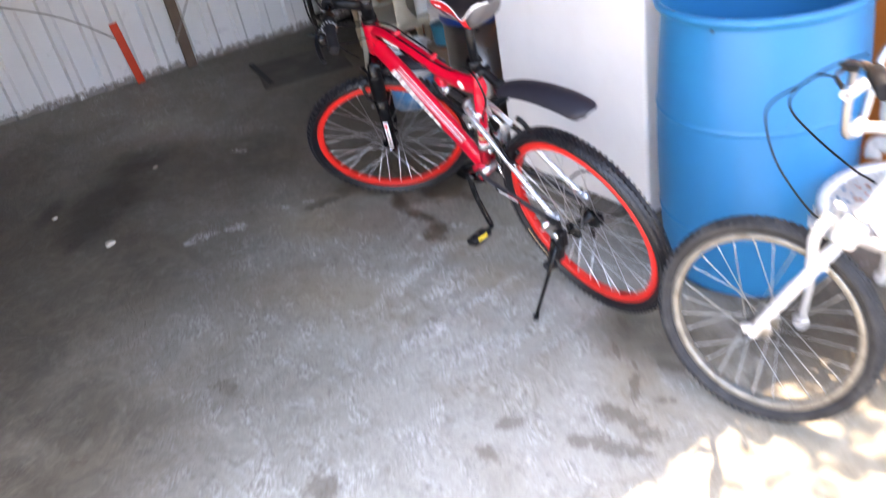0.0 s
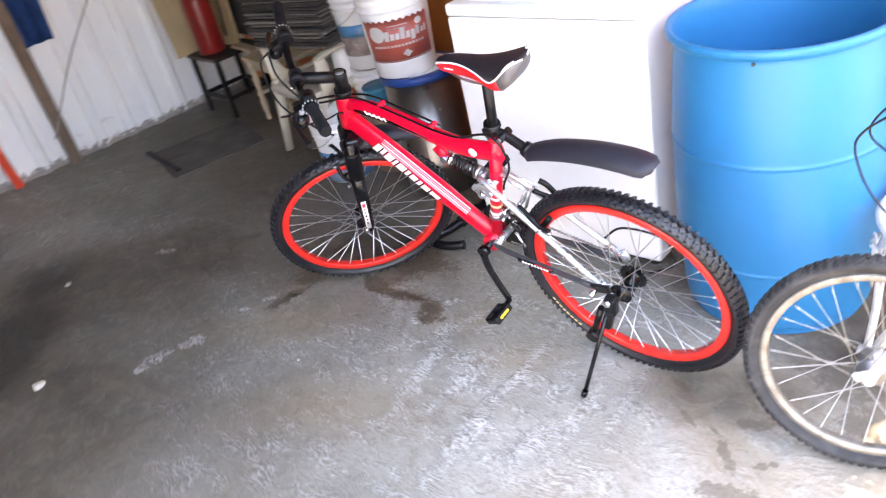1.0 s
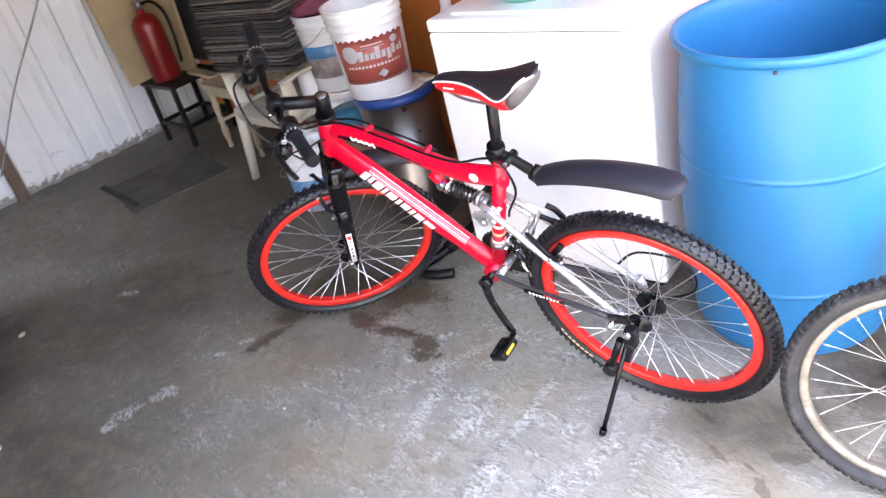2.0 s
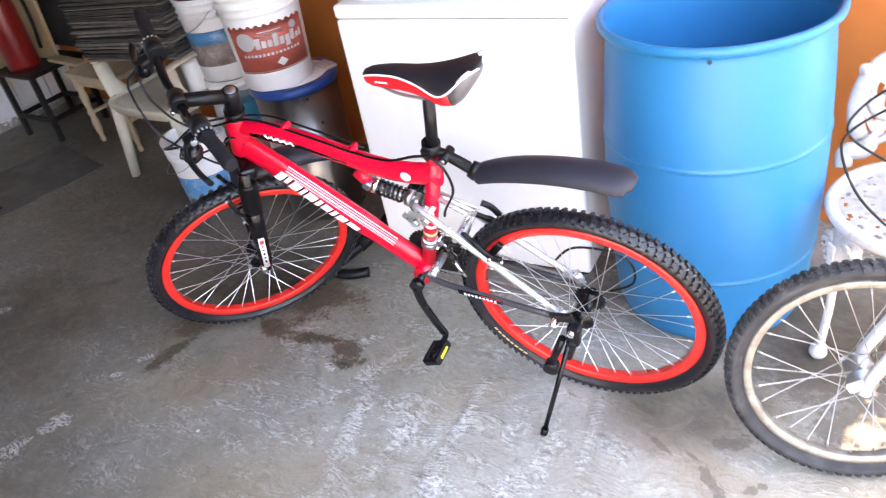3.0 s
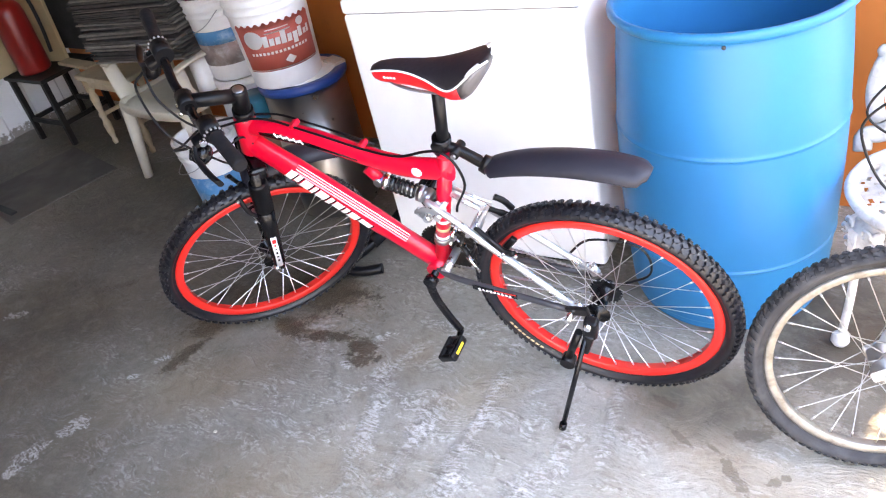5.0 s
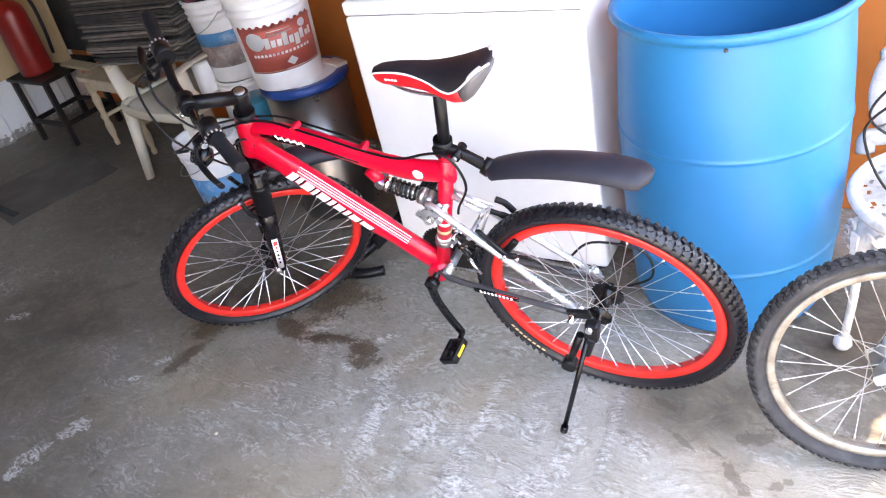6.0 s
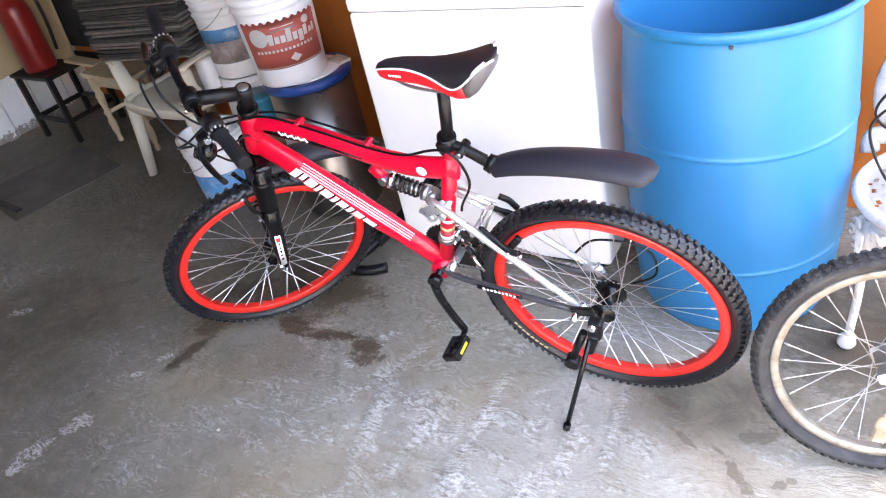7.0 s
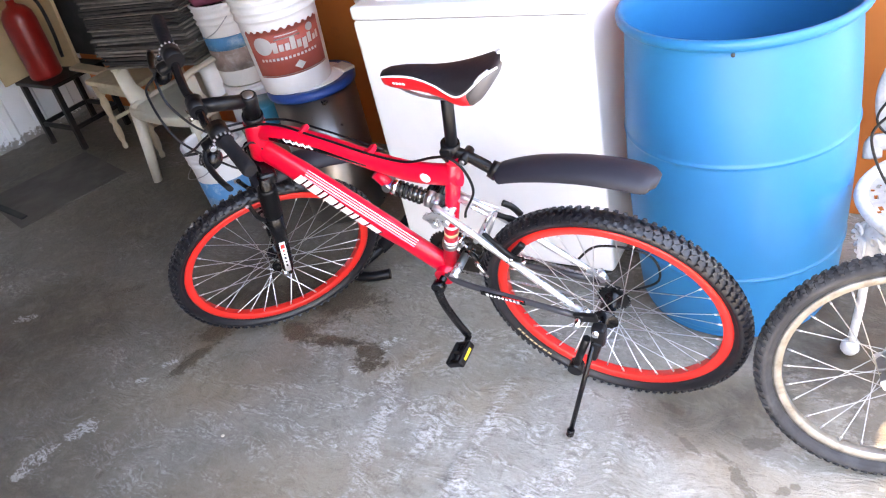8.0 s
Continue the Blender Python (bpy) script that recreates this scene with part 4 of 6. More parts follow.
        block(bm, (0.050, 0.011, 0.012), Matrix.Translation(b0 + Vector((0.006, -side * 0.036, 0.010))) @ pose(0, 0, 0, 0, -12, 0), 0.004)
        sweep(bm, [b0 + Vector((0.004, side * 0.004, 0.012)), b0 + Vector((0.004, -side * 0.034, 0.012))], 0.006, 8)
        part("brake_pad", moved(bm, steer), STEEL_DULL, arm, "steel brake pad holder")

    # front mudguard behind the fork crown
    bm = B()
    guard(bm, [(0.98, 0, 0.705), (0.90, 0, 0.705), (0.80, 0, 0.672), (0.71, 0, 0.60)], [0.03, 0.040, 0.042, 0.028])
    part("front_mudguard", moved(bm, steer), FENDER, bike, "black plastic front mudguard")

    # stem and handlebar
    bm = B()
    sweep(bm, [pivot + axis * 0.062, pivot + axis * 0.085], 0.027, 18)
    sweep(bm, [pivot + axis * 0.085, pivot + axis * 0.146, pivot + axis * 0.150], [0.022, 0.022, 0.019], 18)
    tip = pivot + axis * 0.138 + Vector((0.112, 0, 0.062))
    swing = steer @ Matrix.Translation(tip) @ Matrix.Rotation(radians(6), 4, axis) @ Matrix.Translation(-tip)
    sweep(bm, [pivot + axis * 0.130, tip], (0.018, 0.018), 14)
    sweep(bm, [tip - Vector((0, 0.024, 0)), tip + Vector((0, 0.024, 0))], 0.022, 14)
    stem = part("stem", moved(bm, steer), PLASTIC_BLACK, bike)
    bm = B()
    q = pivot + axis * 0.150
    lathe(bm, [(0, 0.004), (0.011, 0.003), (0.015, 0)], 16, Matrix.Translation(q) @ axis.to_track_quat("Z", "Y").to_matrix().to_4x4())
    part("bolt", moved(bm, steer), STEEL_DULL, stem)
    for side in (1, -1):
        bm = B()
        sweep(bm, [tip + Vector((0.018, side * 0.015, -0.010)), tip + Vector((0.030, side * 0.015, -0.012))], 0.0065, 8)
        part("bolt", moved(bm, steer), CHROME, stem)
    bm = B()
    bar = smooth_path([tip + Vector(p) for p in ((-0.035, -0.30, 0.038), (-0.02, -0.17, 0.035), (0, -0.08, 0.006), (0, -0.03, 0.0), (0, 0.03, 0), (0, 0.08, 0.006),
                                                 (-0.02, 0.17, 0.035), (-0.035, 0.30, 0.038))], 4)
    sweep(bm, bar, 0.0115, 12)
    handlebar = part("handlebar", moved(bm, swing), BLACK, bike)
    for side in (1, -1):
        bm = B()
        g0, g1 = tip + Vector((-0.023, side * 0.185, 0.0355)), tip + Vector((-0.036, side * 0.305, 0.038))
        sweep(bm, [g0, g0.lerp(g1, 0.04), g0.lerp(g1, 0.08), g0.lerp(g1, 0.5), g0.lerp(g1, 0.94), g1], [0.016, 0.020, 0.0168, 0.0172, 0.018, 0.015], 14)
        part("grip", moved(bm, swing), GRIP, handlebar)
        bm = B()
        c = tip + Vector((-0.020, side * 0.155, 0.034))
        sweep(bm, [c - Vector((0, 0.024, 0)), c + Vector((0, 0.024, 0))], 0.024, 16)
        block(bm, (0.045, 0.035, 0.024), Matrix.Translation(c + Vector((0.03, 0, -0.012))), 0.008)
        shifter = part("shifter", moved(bm, swing), PLASTIC_BLACK, handlebar)
        bm = B()
        lathe(bm, [(0.0, -0.020), (0.018, -0.018), (0.027, -0.008), (0.029, 0.004), (0.024, 0.014), (0.012, 0.019), (0.0, 0.020)], 20, Matrix.Translation(c + Vector((0.050, side * 0.012, -0.034))) @ pose(0, 0, 0, 0, 35, 0))
        part("lever_housing", moved(bm, swing), BLACK, shifter, "rounded black lever housing")
        for k in range(14):
            bm = B()
            q = k * math.tau / 14
            block(bm, (0.0045, 0.007, 0.0045), Matrix.Translation(c + Vector((0.0235 * math.cos(q), side * 0.026, 0.0235 * math.sin(q)))), 0.001, 1)
            part("notch", moved(bm, swing), STEEL_DULL, shifter)
        bm = B()
        l0 = c + Vector((0.045, side * 0.0, -0.014))
        sweep(bm, smooth_path([l0, l0 + Vector((0.018, side * 0.03, -0.012)), l0 + Vector((0.016, side * 0.075, -0.022)), l0 + Vector((0.006, side * 0.115, -0.028))], 4),
              (0.007, 0.012), 10)
        part("brake_lever", moved(bm, swing), PLASTIC_BLACK, handlebar)
        bm = B()
        sweep(bm, [c + Vector((0.03, side * 0.02, 0.0)), c + Vector((0.03, side * 0.028, 0.0))], 0.008, 10)
        part("bolt", moved(bm, swing), CHROME, handlebar)
    # cables sweeping from the levers to the frame
    def st(p):
        return swing @ (tip + Vector(p))
    cable(bike, [st((0.05, 0.15, 0.02)), st((0.085, 0.10, -0.01)), st((0.075, 0.03, -0.08)), st((0.0, -0.03, -0.13)), Vector((0.80, -0.02, 0.875)), Vector((0.66, -0.016, 0.85)), Vector((0.5, -0.01, 0.806))])
    cable(bike, [st((0.05, -0.15, 0.02)), st((0.085, -0.11, 0.02)), st((0.09, 0.0, -0.05)), st((0.04, 0.05, -0.16)), st((0.02, 0.03, -0.24))])
    cable(bike, [st((0.05, -0.14, 0.02)), st((0.06, -0.08, -0.03)), st((0.02, -0.02, -0.12)), Vector((0.81, 0.012, 0.885)), Vector((0.66, 0.014, 0.853)), Vector((0.52, 0.016, 0.812)),
                 Vector((0.42, 0.02, 0.800)), Vector((0.34, 0.022, 0.822)), Vector((0.295, 0.026, 0.828)), Vector((0.262, 0.030, 0.800)), Vector((0.256, 0.030, 0.735)), Vector((0.292, 0.034, 0.672)), Vector((0.300, 0.036, 0.650))])
    cable(bike, [st((0.05, 0.14, 0.0)), st((0.07, 0.10, -0.07)), st((0.0, 0.05, -0.15)), Vector((0.875, 0.030, 0.835)), Vector((0.868, 0.012, 0.785))], 0.0028)
    for q in ((0.71, 0.863), (0.525, 0.812)):
        bm = B()
        block(bm, (0.02, 0.03, 0.014), pose(q[0], 0, q[1], 0, 14, 0), 0.004)
        part("cable_guide", bm, RED, bike)

    # rear mudguard on the seat post
    bm = B()
    sweep(bm, smooth_path([(0.298, 0, 0.828), (0.262, 0, 0.815), (0.225, 0, 0.79), (0.20, 0, 0.772)], 4), (0.012, 0.014), 12)
    sweep(bm, [(0.262, -0.020, 0.818), (0.262, 0.024, 0.818)], 0.011, 12)
    block(bm, (0.05, 0.020, 0.010), pose(0.232, 0, 0.803, 0, -32, 0), 0.003)
    arm = part("mudguard_arm", bm, PLASTIC_BLACK, bike)
    bm = B()
    sweep(bm, [(0.212, 0, 0.783), (0.196, 0, 0.773)], [(0.019, 0.022), (0.021, 0.025)], 14)
    part("collar", bm, PLASTIC_BLACK, arm)
    bm = B()
    sweep(bm, [(0.262, 0.022, 0.818), (0.262, 0.030, 0.818)], 0.006, 8)
    part("bolt", bm, STEEL_DULL, arm)
    bm = B()
    guard(bm, [(0.212, 0, 0.772), (0.19, 0, 0.792), (0.11, 0, 0.815), (0.01, 0, 0.825), (-0.08, 0, 0.822), (-0.135, 0, 0.812), (-0.158, 0, 0.804), (-0.171, 0, 0.796)],
          [0.016, 0.036, 0.041, 0.043, 0.044, 0.043, 0.038, 0.020])
    part("rear_mudguard", bm, FENDER, bike, "matt black plastic rear mudguard")

    # cranks, chainring, chain
    bm = B()
    sweep(bm, [(0.44, -0.075, 0.402), (0.44, 0.078, 0.402)], 0.010, 12)
    sweep(bm, [(0.44, 0.062, 0.402), (0.44, 0.082, 0.402)], 0.019, 14)
    sweep(bm, smooth_path([(0.446, 0.074, 0.395), (0.443, 0.078, 0.338), (0.425, 0.081, 0.270), (0.403, 0.084, 0.214)], 4), (0.009, 0.0135), 12)
    part("crank_arm", bm, BLACK, bike, "black crank arm")
    bm = B()
    sweep(bm, smooth_path([(0.44, -0.074, 0.402), (0.455, -0.078, 0.46), (0.49, -0.082, 0.56)], 4), (0.008, 0.0125), 10)
    part("crank_arm", bm, BLACK, bike, "black crank arm")
    for px, pz, side, tilt in ((0.404, 0.204, 1, 22), (0.49, 0.56, -1, 10)):
        pm = pose(px, side * 0.145, pz) @ pose(0, 0, 0, 0, tilt, 0)
        bm = B()
        sweep(bm, [(px, side * 0.08, pz), (px, side * 0.18, pz)], 0.008, 10)
        for q in (-0.024, 0.024):
            block(bm, (0.015, 0.078, 0.026), pm @ pose(q * 0.9, 0, 0), 0.006)
        for q in (-0.032, 0.0, 0.032):
            block(bm, (0.050, 0.014, 0.021), pm @ pose(0, q, 0), 0.004)
        pedal = part("pedal", bm, PLASTIC_BLACK, bike)
        for q in ((-0.0297, 0.0297) if side == 1 else ()):
            bm = B()
            block(bm, (0.003, 0.040, 0.009), pm @ pose(q, 0, 0), 0.001, 1)
            part("reflector", bm, YELLOW, pedal, "amber pedal reflector")
    bm = B()
    gear(bm, 0.086, 38, 0.004, pose(0.44, -0.052, 0.402, 90))
    gear(bm, 0.060, 28, 0.004, pose(0.44, -0.045, 0.402, 90))
    part("chainring", bm, DARK_METAL, bike, "dark toothed chainring")
    bm = B()
    for k in range(5):
        gear(bm, 0.043 - 0.0065 * k, 22, 0.003, pose(0, -0.032 - 0.005 * k, R, 90))
    part("sprocket", bm, BLACK, bike)
    for z0, z1 in ((0.478, 0.385), (0.328, 0.30)):
        bm = B()
        n = 38
        for k in range(n):
            f = k / n
            block(bm, (0.0125, 0.006, 0.007), pose(0.44 + (0 - 0.44) * f, -0.05 + 0.006 * f, z0 + (z1 - z0) * f, 0, 10, 0), 0.0015, 1)
        part("chain", bm, STEEL_DULL, bike)
    bm = B()
    block(bm, (0.05, 0.02, 0.05), pose(0.02, -0.075, 0.30), 0.01)
    block(bm, (0.03, 0.014, 0.10), pose(0.05, -0.075, 0.235, 0, -20, 0), 0.008)
    part("rear_derailleur", bm, PLASTIC_BLACK, bike)
    bm = B()
    sweep(bm, [(0.402, 0, 0.512), (0.408, 0, 0.494)], 0.0225, 18)
    block(bm, (0.020, 0.024, 0.016), pose(0.380, -0.010, 0.500, 0, -20, 0), 0.003)
    changer = part("front_derailleur", bm, STEEL_DULL, bike)
    for y in (-0.040, -0.060):
        bm = B()
        sweep(bm, smooth_path([(0.430, y, 0.502), (0.390, y, 0.490), (0.350, y, 0.455), (0.325, y, 0.420)], 4), (0.0012, 0.011), 8)
        part("cage_plate", bm, CHROME, changer)
    for q in ((0.376, 0.512), (0.352, 0.492), (0.392, 0.478), (0.360, 0.462), (0.338, 0.440)):
        bm = B()
        sweep(bm, [(q[0], -0.034, q[1]), (q[0], 0.004, q[1])], 0.0062, 10)
        part("bolt", bm, CHROME if q[0] > 0.355 else DARK_METAL, changer)
    for a, b in (((0.374, 0.510), (0.345, 0.470)), ((0.362, 0.500), (0.335, 0.462)), ((0.350, 0.520), (0.330, 0.480))):
        bm = B()
        sweep(bm, [(a[0], -0.012, a[1]), (b[0], -0.022, b[1])], (0.004, 0.008), 8)
        part("link", bm, DARK_METAL, changer)
    # small levers, springs and rods behind the seat tube
    for p0, p1, r in (((0.355, -0.03, 0.664), (0.243, -0.03, 0.620), 0.0035), ((0.335, 0.0, 0.674), (0.252, 0.0, 0.622), 0.006)):
        bm = B()
        sweep(bm, [p0, p1], r, 8)
        part("stay_rod", bm, SILVER, bike)
    for k in range(4):
        bm = B()
        sweep(bm, [(0.395 - 0.02 * k, -0.035 + 0.018 * k, 0.50 - 0.012 * k), (0.37 - 0.02 * k, -0.03 + 0.018 * k, 0.445 - 0.01 * k)], 0.006, 8)
        part("pivot_bolt", bm, CHROME if k % 2 else DARK_METAL, bike)
    cable(bike, [(0.10, -0.06, 0.42), (0.04, -0.09, 0.46), (-0.08, -0.10, 0.44), (-0.10, -0.09, 0.36), (-0.02, -0.08, 0.31)])

    # kickstand
    foot = fold @ Vector((-0.071, -0.095, 0.006))
    bm = B()
    block(bm, (0.06, 0.012, 0.028), pose(0.03, 0.078, 0.388, 0, 10, 0), 0.004)
    block(bm, (0.036, 0.03, 0.07), pose(0.0, 0.09, 0.345, 0, -10, 0), 0.008)
    block(bm, (0.026, 0.026, 0.08), pose(0.015, 0.098, 0.29, 0, -20, 0), 0.007)
    part("kickstand_bracket", bm, PLASTIC_BLACK, bike)
    bm = B()
    sweep(bm, [(0.01, 0.098, 0.33), foot], 0.0065, 10)
    sweep(bm, [foot.lerp(Vector((0.01, 0.098, 0.33)), 0.06), foot], 0.010, 10)
    part("kickstand_leg", bm, BLACK, bike)
    bm = B()
    sweep(bm, [(0.03, 0.098, 0.33), (0.075, 0.11, 0.215)], 0.010, 10)
    sweep(bm, [(0.075, 0.095, 0.21), (0.075, 0.125, 0.21)], 0.019, 14)
    part("kickstand_spring", bm, PLASTIC_BLACK, bike)
    for q in ((0.0, 0.366), (0.045, 0.385)):
        bm = B()
        sweep(bm, [(q[0], 0.07, q[1]), (q[0], 0.112, q[1])], 0.009, 8)
        part("axle_nut", bm, CHROME, bike)
    return bike


def guard(bm, line, halves):
    """A mudguard blade: arched across, along line, with thickness."""
    pts = smooth_path(line, 5)
    n = len(pts)
    rows = []
    for i, p in enumerate(pts):
        t = i / (n - 1) * (len(halves) - 1)
        k = min(int(t), len(halves) - 2)
        hw = halves[k] + (halves[k + 1] - halves[k]) * (t - k)
        d = (pts[min(i + 1, n - 1)] - pts[max(i - 1, 0)]).normalized()
        up = Vector((0, 1, 0)).cross(d)
        up = up if up.z > 0 else -up
        row = []
        for j in range(9):
            a = radians(-75 + 150 * j / 8)
            row.append(p + Vector((0, hw * math.sin(a) / math.sin(radians(75)), 0)) + up * (hw * 0.75 * (math.cos(a) - 1)))
        rows.append((row, up))
    top = [[bm.verts.new(q) for q in row] for row, up in rows]
    low = [[bm.verts.new(q - up * 0.004) for q in row] for row, up in rows]
    for i in range(n - 1):
        for j in range(8):
            for g in (top, low):
                f = bm.faces.new((g[i][j], g[i][j + 1], g[i + 1][j + 1], g[i + 1][j]))
                f.smooth = True
        for j in (0, 8):
            bm.faces.new((top[i][j], top[i + 1][j], low[i + 1][j], low[i][j]))
    for i in (0, n - 1):
        for j in range(8):
            bm.faces.new((top[i][j], top[i][j + 1], low[i][j + 1], low[i][j]))


def gear(bm, r, teeth, thick, m):
    """A toothed ring."""
    tmp = bmesh.new()
    outer, inner = [[], []], [[], []]
    n = teeth * 4
    for k in range(n):
        a = k * math.tau / n
        rr = r if k % 4 in (0, 1) else r - 0.006
        for s, z in ((0, -thick / 2), (1, thick / 2)):
            outer[s].append(tmp.verts.new((rr * math.cos(a), rr * math.sin(a), z)))
            inner[s].append(tmp.verts.new((r * 0.25 * math.cos(a), r * 0.25 * math.sin(a), z)))
    for k in range(n):
        j = (k + 1) % n
        tmp.faces.new((outer[0][k], outer[0][j], outer[1][j], outer[1][k]))
        tmp.faces.new((inner[0][k], inner[1][k], inner[1][j], inner[0][j]))
        for s in (0, 1):
            tmp.faces.new((outer[s][k], outer[s][j], inner[s][j], inner[s][k]))
    join(bm, tmp, m)


mountain_bike()
# ------------------------------------------------------------------ white goods and drum
def washing_machine():
    m = turned(-0.945, 0.508, 0, 2.3)
    t = thing("washing_machine", "white enamelled top-loading washing machine standing against the wall", "washing machine", m)
    w, d, h = 0.770, 0.60, 0.900
    bm = B()
    block(bm, (w, d, h - 0.05), pose(w / 2, d / 2, 0.05 + (h - 0.05) / 2), 0.014, 4)
    part("body", bm, ENAMEL, t)
    bm = B()
    block(bm, (w - 0.022, d - 0.022, 0.008), pose(w / 2, d / 2, h - 0.001), 0.001, 1)
    part("seam", bm, SEAM, t, "thin dark seam under the top")
    bm = B()
    block(bm, (w, d, 0.044), pose(w / 2, d / 2, h + 0.0235), 0.012, 4)
    block(bm, (w * 0.8, d * 0.7, 0.012), pose(w / 2, d * 0.42, h + 0.05), 0.006, 2)
    part("top_panel", bm, ENAMEL, t)
    bm = B()
    block(bm, (w, 0.13, 0.14), pose(w / 2, d - 0.07, h + 0.11, -12, 0, 0), 0.012, 3)
    part("control_panel", bm, ENAMEL, t)
    bm = B()
    block(bm, (w - 0.04, d - 0.06, 0.03), pose(w / 2, d / 2, 0.04), 0.004)
    part("base", bm, PLASTIC_BLACK, t, "dark recessed base")
    for x in (0.06, w - 0.06):
        for y in (0.07, d - 0.07):
            bm = B()
            lathe(bm, [(0, 0), (0.022, 0), (0.024, 0.012), (0.012, 0.016), (0.012, 0.04), (0, 0.04)], 14, pose(x, y, 0))
            part("foot", bm, RUBBER, t)
    return t


def blue_drum():
    c = Vector((0.170, 0.655, 0))
    t = thing("water_drum", "open-topped blue plastic drum with moulded ribs", "drum", Matrix.Translation(c))
    H = 0.905
    def side(z):
        return 0.2965 - 0.115 * (z - 0.47) ** 2 - (0.010 if z < 0.03 else 0.0)
    prof = [(0.0, 0.0), (0.255, 0.0), (0.264, 0.006)]
    for k in range(1, 230):
        z = 0.86 * k / 230
        ridge = sum(0.0042 * math.exp(-((z - q) / 0.0045) ** 2) for q in (0.230, 0.582))
        prof.append((side(z) + ridge, z))
    prof += [(0.2765, 0.868), (0.280, 0.876), (0.294, 0.880), (0.300, 0.886), (0.301, 0.898), (0.297, H), (0.288, H), (0.282, 0.898), (0.276, 0.88), (0.273, 0.85)]
    prof += [(side(z) - 0.008, z) for z in (0.78, 0.7, 0.6, 0.47, 0.3, 0.15, 0.03)] + [(0.245, 0.015), (0, 0.015)]
    bm = B()
    lathe(bm, prof, 96)
    part("body", bm, BLUE_DRUM, t)
    bm = B()
    a = math.atan2(0.364 - c.y, 0.225 - c.x)
    lathe(bm, [(0, 0.004), (0.005, 0.003), (0.005, 0)], 10, pose(0.2792 * math.cos(a), 0.2792 * math.sin(a), 0.866, 90, 0, math.degrees(a) + 90))
    part("plug", bm, SEAM, t, "small dark hole plug")
    return t


washing_machine()
blue_drum()


# ------------------------------------------------------------------ steel drum, buckets
def bucket(name, label, m, r0, r1, h, bands, handle=True, body=None, wall=0.004):
    """A tapering pail; bands: (from, to, material, label) up its side, as shares of its height."""
    t = thing(name, label, "bucket", m)
    rad = lambda z: r0 + (r1 - r0) * z / h
    bm = B()
    prof = [(0, 0.004), (r0 - 0.006, 0.0), (r0, 0.006)]
    prof += [(rad(h * f), h * f) for f in (0.3, 0.6, 0.74)]
    for f in (0.76, 0.84, 0.92):
        prof += [(rad(h * f), h * f), (rad(h * f) + 0.006, h * f + 0.003), (rad(h * f) + 0.006, h * f + 0.010), (rad(h * f), h * f + 0.013)]
    prof += [(r1, h - 0.012), (r1 + 0.007, h - 0.010), (r1 + 0.007, h), (r1 - wall, h), (r1 - wall - 0.002, h - 0.02), (r0 - wall, 0.012), (0, 0.010)]
    lathe(bm, prof, 48)
    part("body", bm, body or BUCKET_WHITE, t)
    for f0, f1, a0, a1, material, lab in bands:
        bm = B()
        n = 24
        rows = []
        for k in range(n + 1):
            a = radians(a0 + (a1 - a0) * k / n)
            rows.append([bm.verts.new(((rad(h * f) + g) * math.cos(a), (rad(h * f) + g) * math.sin(a), h * f)) for f, g in ((f0, 0.0), (f0, 0.0012), (f1, 0.0012), (f1, 0.0))])
        for q, r in zip(rows, rows[1:]):
            for j in range(3):
                f = bm.faces.new((q[j], q[j + 1], r[j + 1], r[j]))
                f.smooth = j == 1
        part("label", bm, material, t, lab)
    if handle:
        bm = B()
        rr = r1 + 0.012
        sweep(bm, smooth_path([(rr, 0, h * 0.86), (rr * 0.9, -rr * 0.5, h * 0.70), (rr * 0.2, -rr * 1.05, h * 0.6), (-rr * 0.8, -rr * 0.6, h * 0.72), (-rr, 0, h * 0.86)], 6), 0.0022, 6)
        part("handle", bm, STEEL_DULL, t)
    return t


def curved_patch(parent, name, material, rad, z0, z1, a0, a1, lab, zig=0):
    """A printed patch lying on a cone of radius rad(z); zig: teeth along its top."""
    bm = B()
    n = max(8, zig * 4)
    rows = []
    for k in range(n + 1):
        a = radians(a0 + (a1 - a0) * k / n)
        top = z1 + (0.008 if zig and k % 4 in (1, 2) else 0)
        rows.append([bm.verts.new(((rad(z) + 0.0022) * math.cos(a), (rad(z) + 0.0022) * math.sin(a), z)) for z in (z0, top)])
    for q, r in zip(rows, rows[1:]):
        f = bm.faces.new((q[0], q[1], r[1], r[0]))
        f.smooth = True
    bmesh.ops.solidify(bm, geom=bm.faces[:], thickness=0.0008)
    return part(name, bm, material, parent, lab)


def steel_container():
    t = thing("steel_drum", "brushed steel container with a blue lid beside the washing machine", "container", turned(-1.445, 0.765, 0, 0))
    bm = B()
    lathe(bm, [(0, 0), (0.155, 0), (0.164, 0.01), (0.164, 0.14), (0.167, 0.15), (0.164, 0.16), (0.164, 0.56), (0, 0.56)], 56)
    part("body", bm, STAINLESS, t)
    bm = B()
    lathe(bm, [(0.165, 0.552), (0.174, 0.552), (0.177, 0.568), (0.173, 0.580), (0.163, 0.584), (0.155, 0.582), (0, 0.582)], 56)
    lid = part("lid", bm, BLUE_DARK, t, "blue plastic lid")
    bm = B()
    lathe(bm, [(0, 0.580), (0.138, 0.580), (0.140, 0.5835), (0.137, 0.5855), (0, 0.5855)], 48)
    part("disc", bm, BUCKET_WHITE, lid, "pale inset disc")
    return t


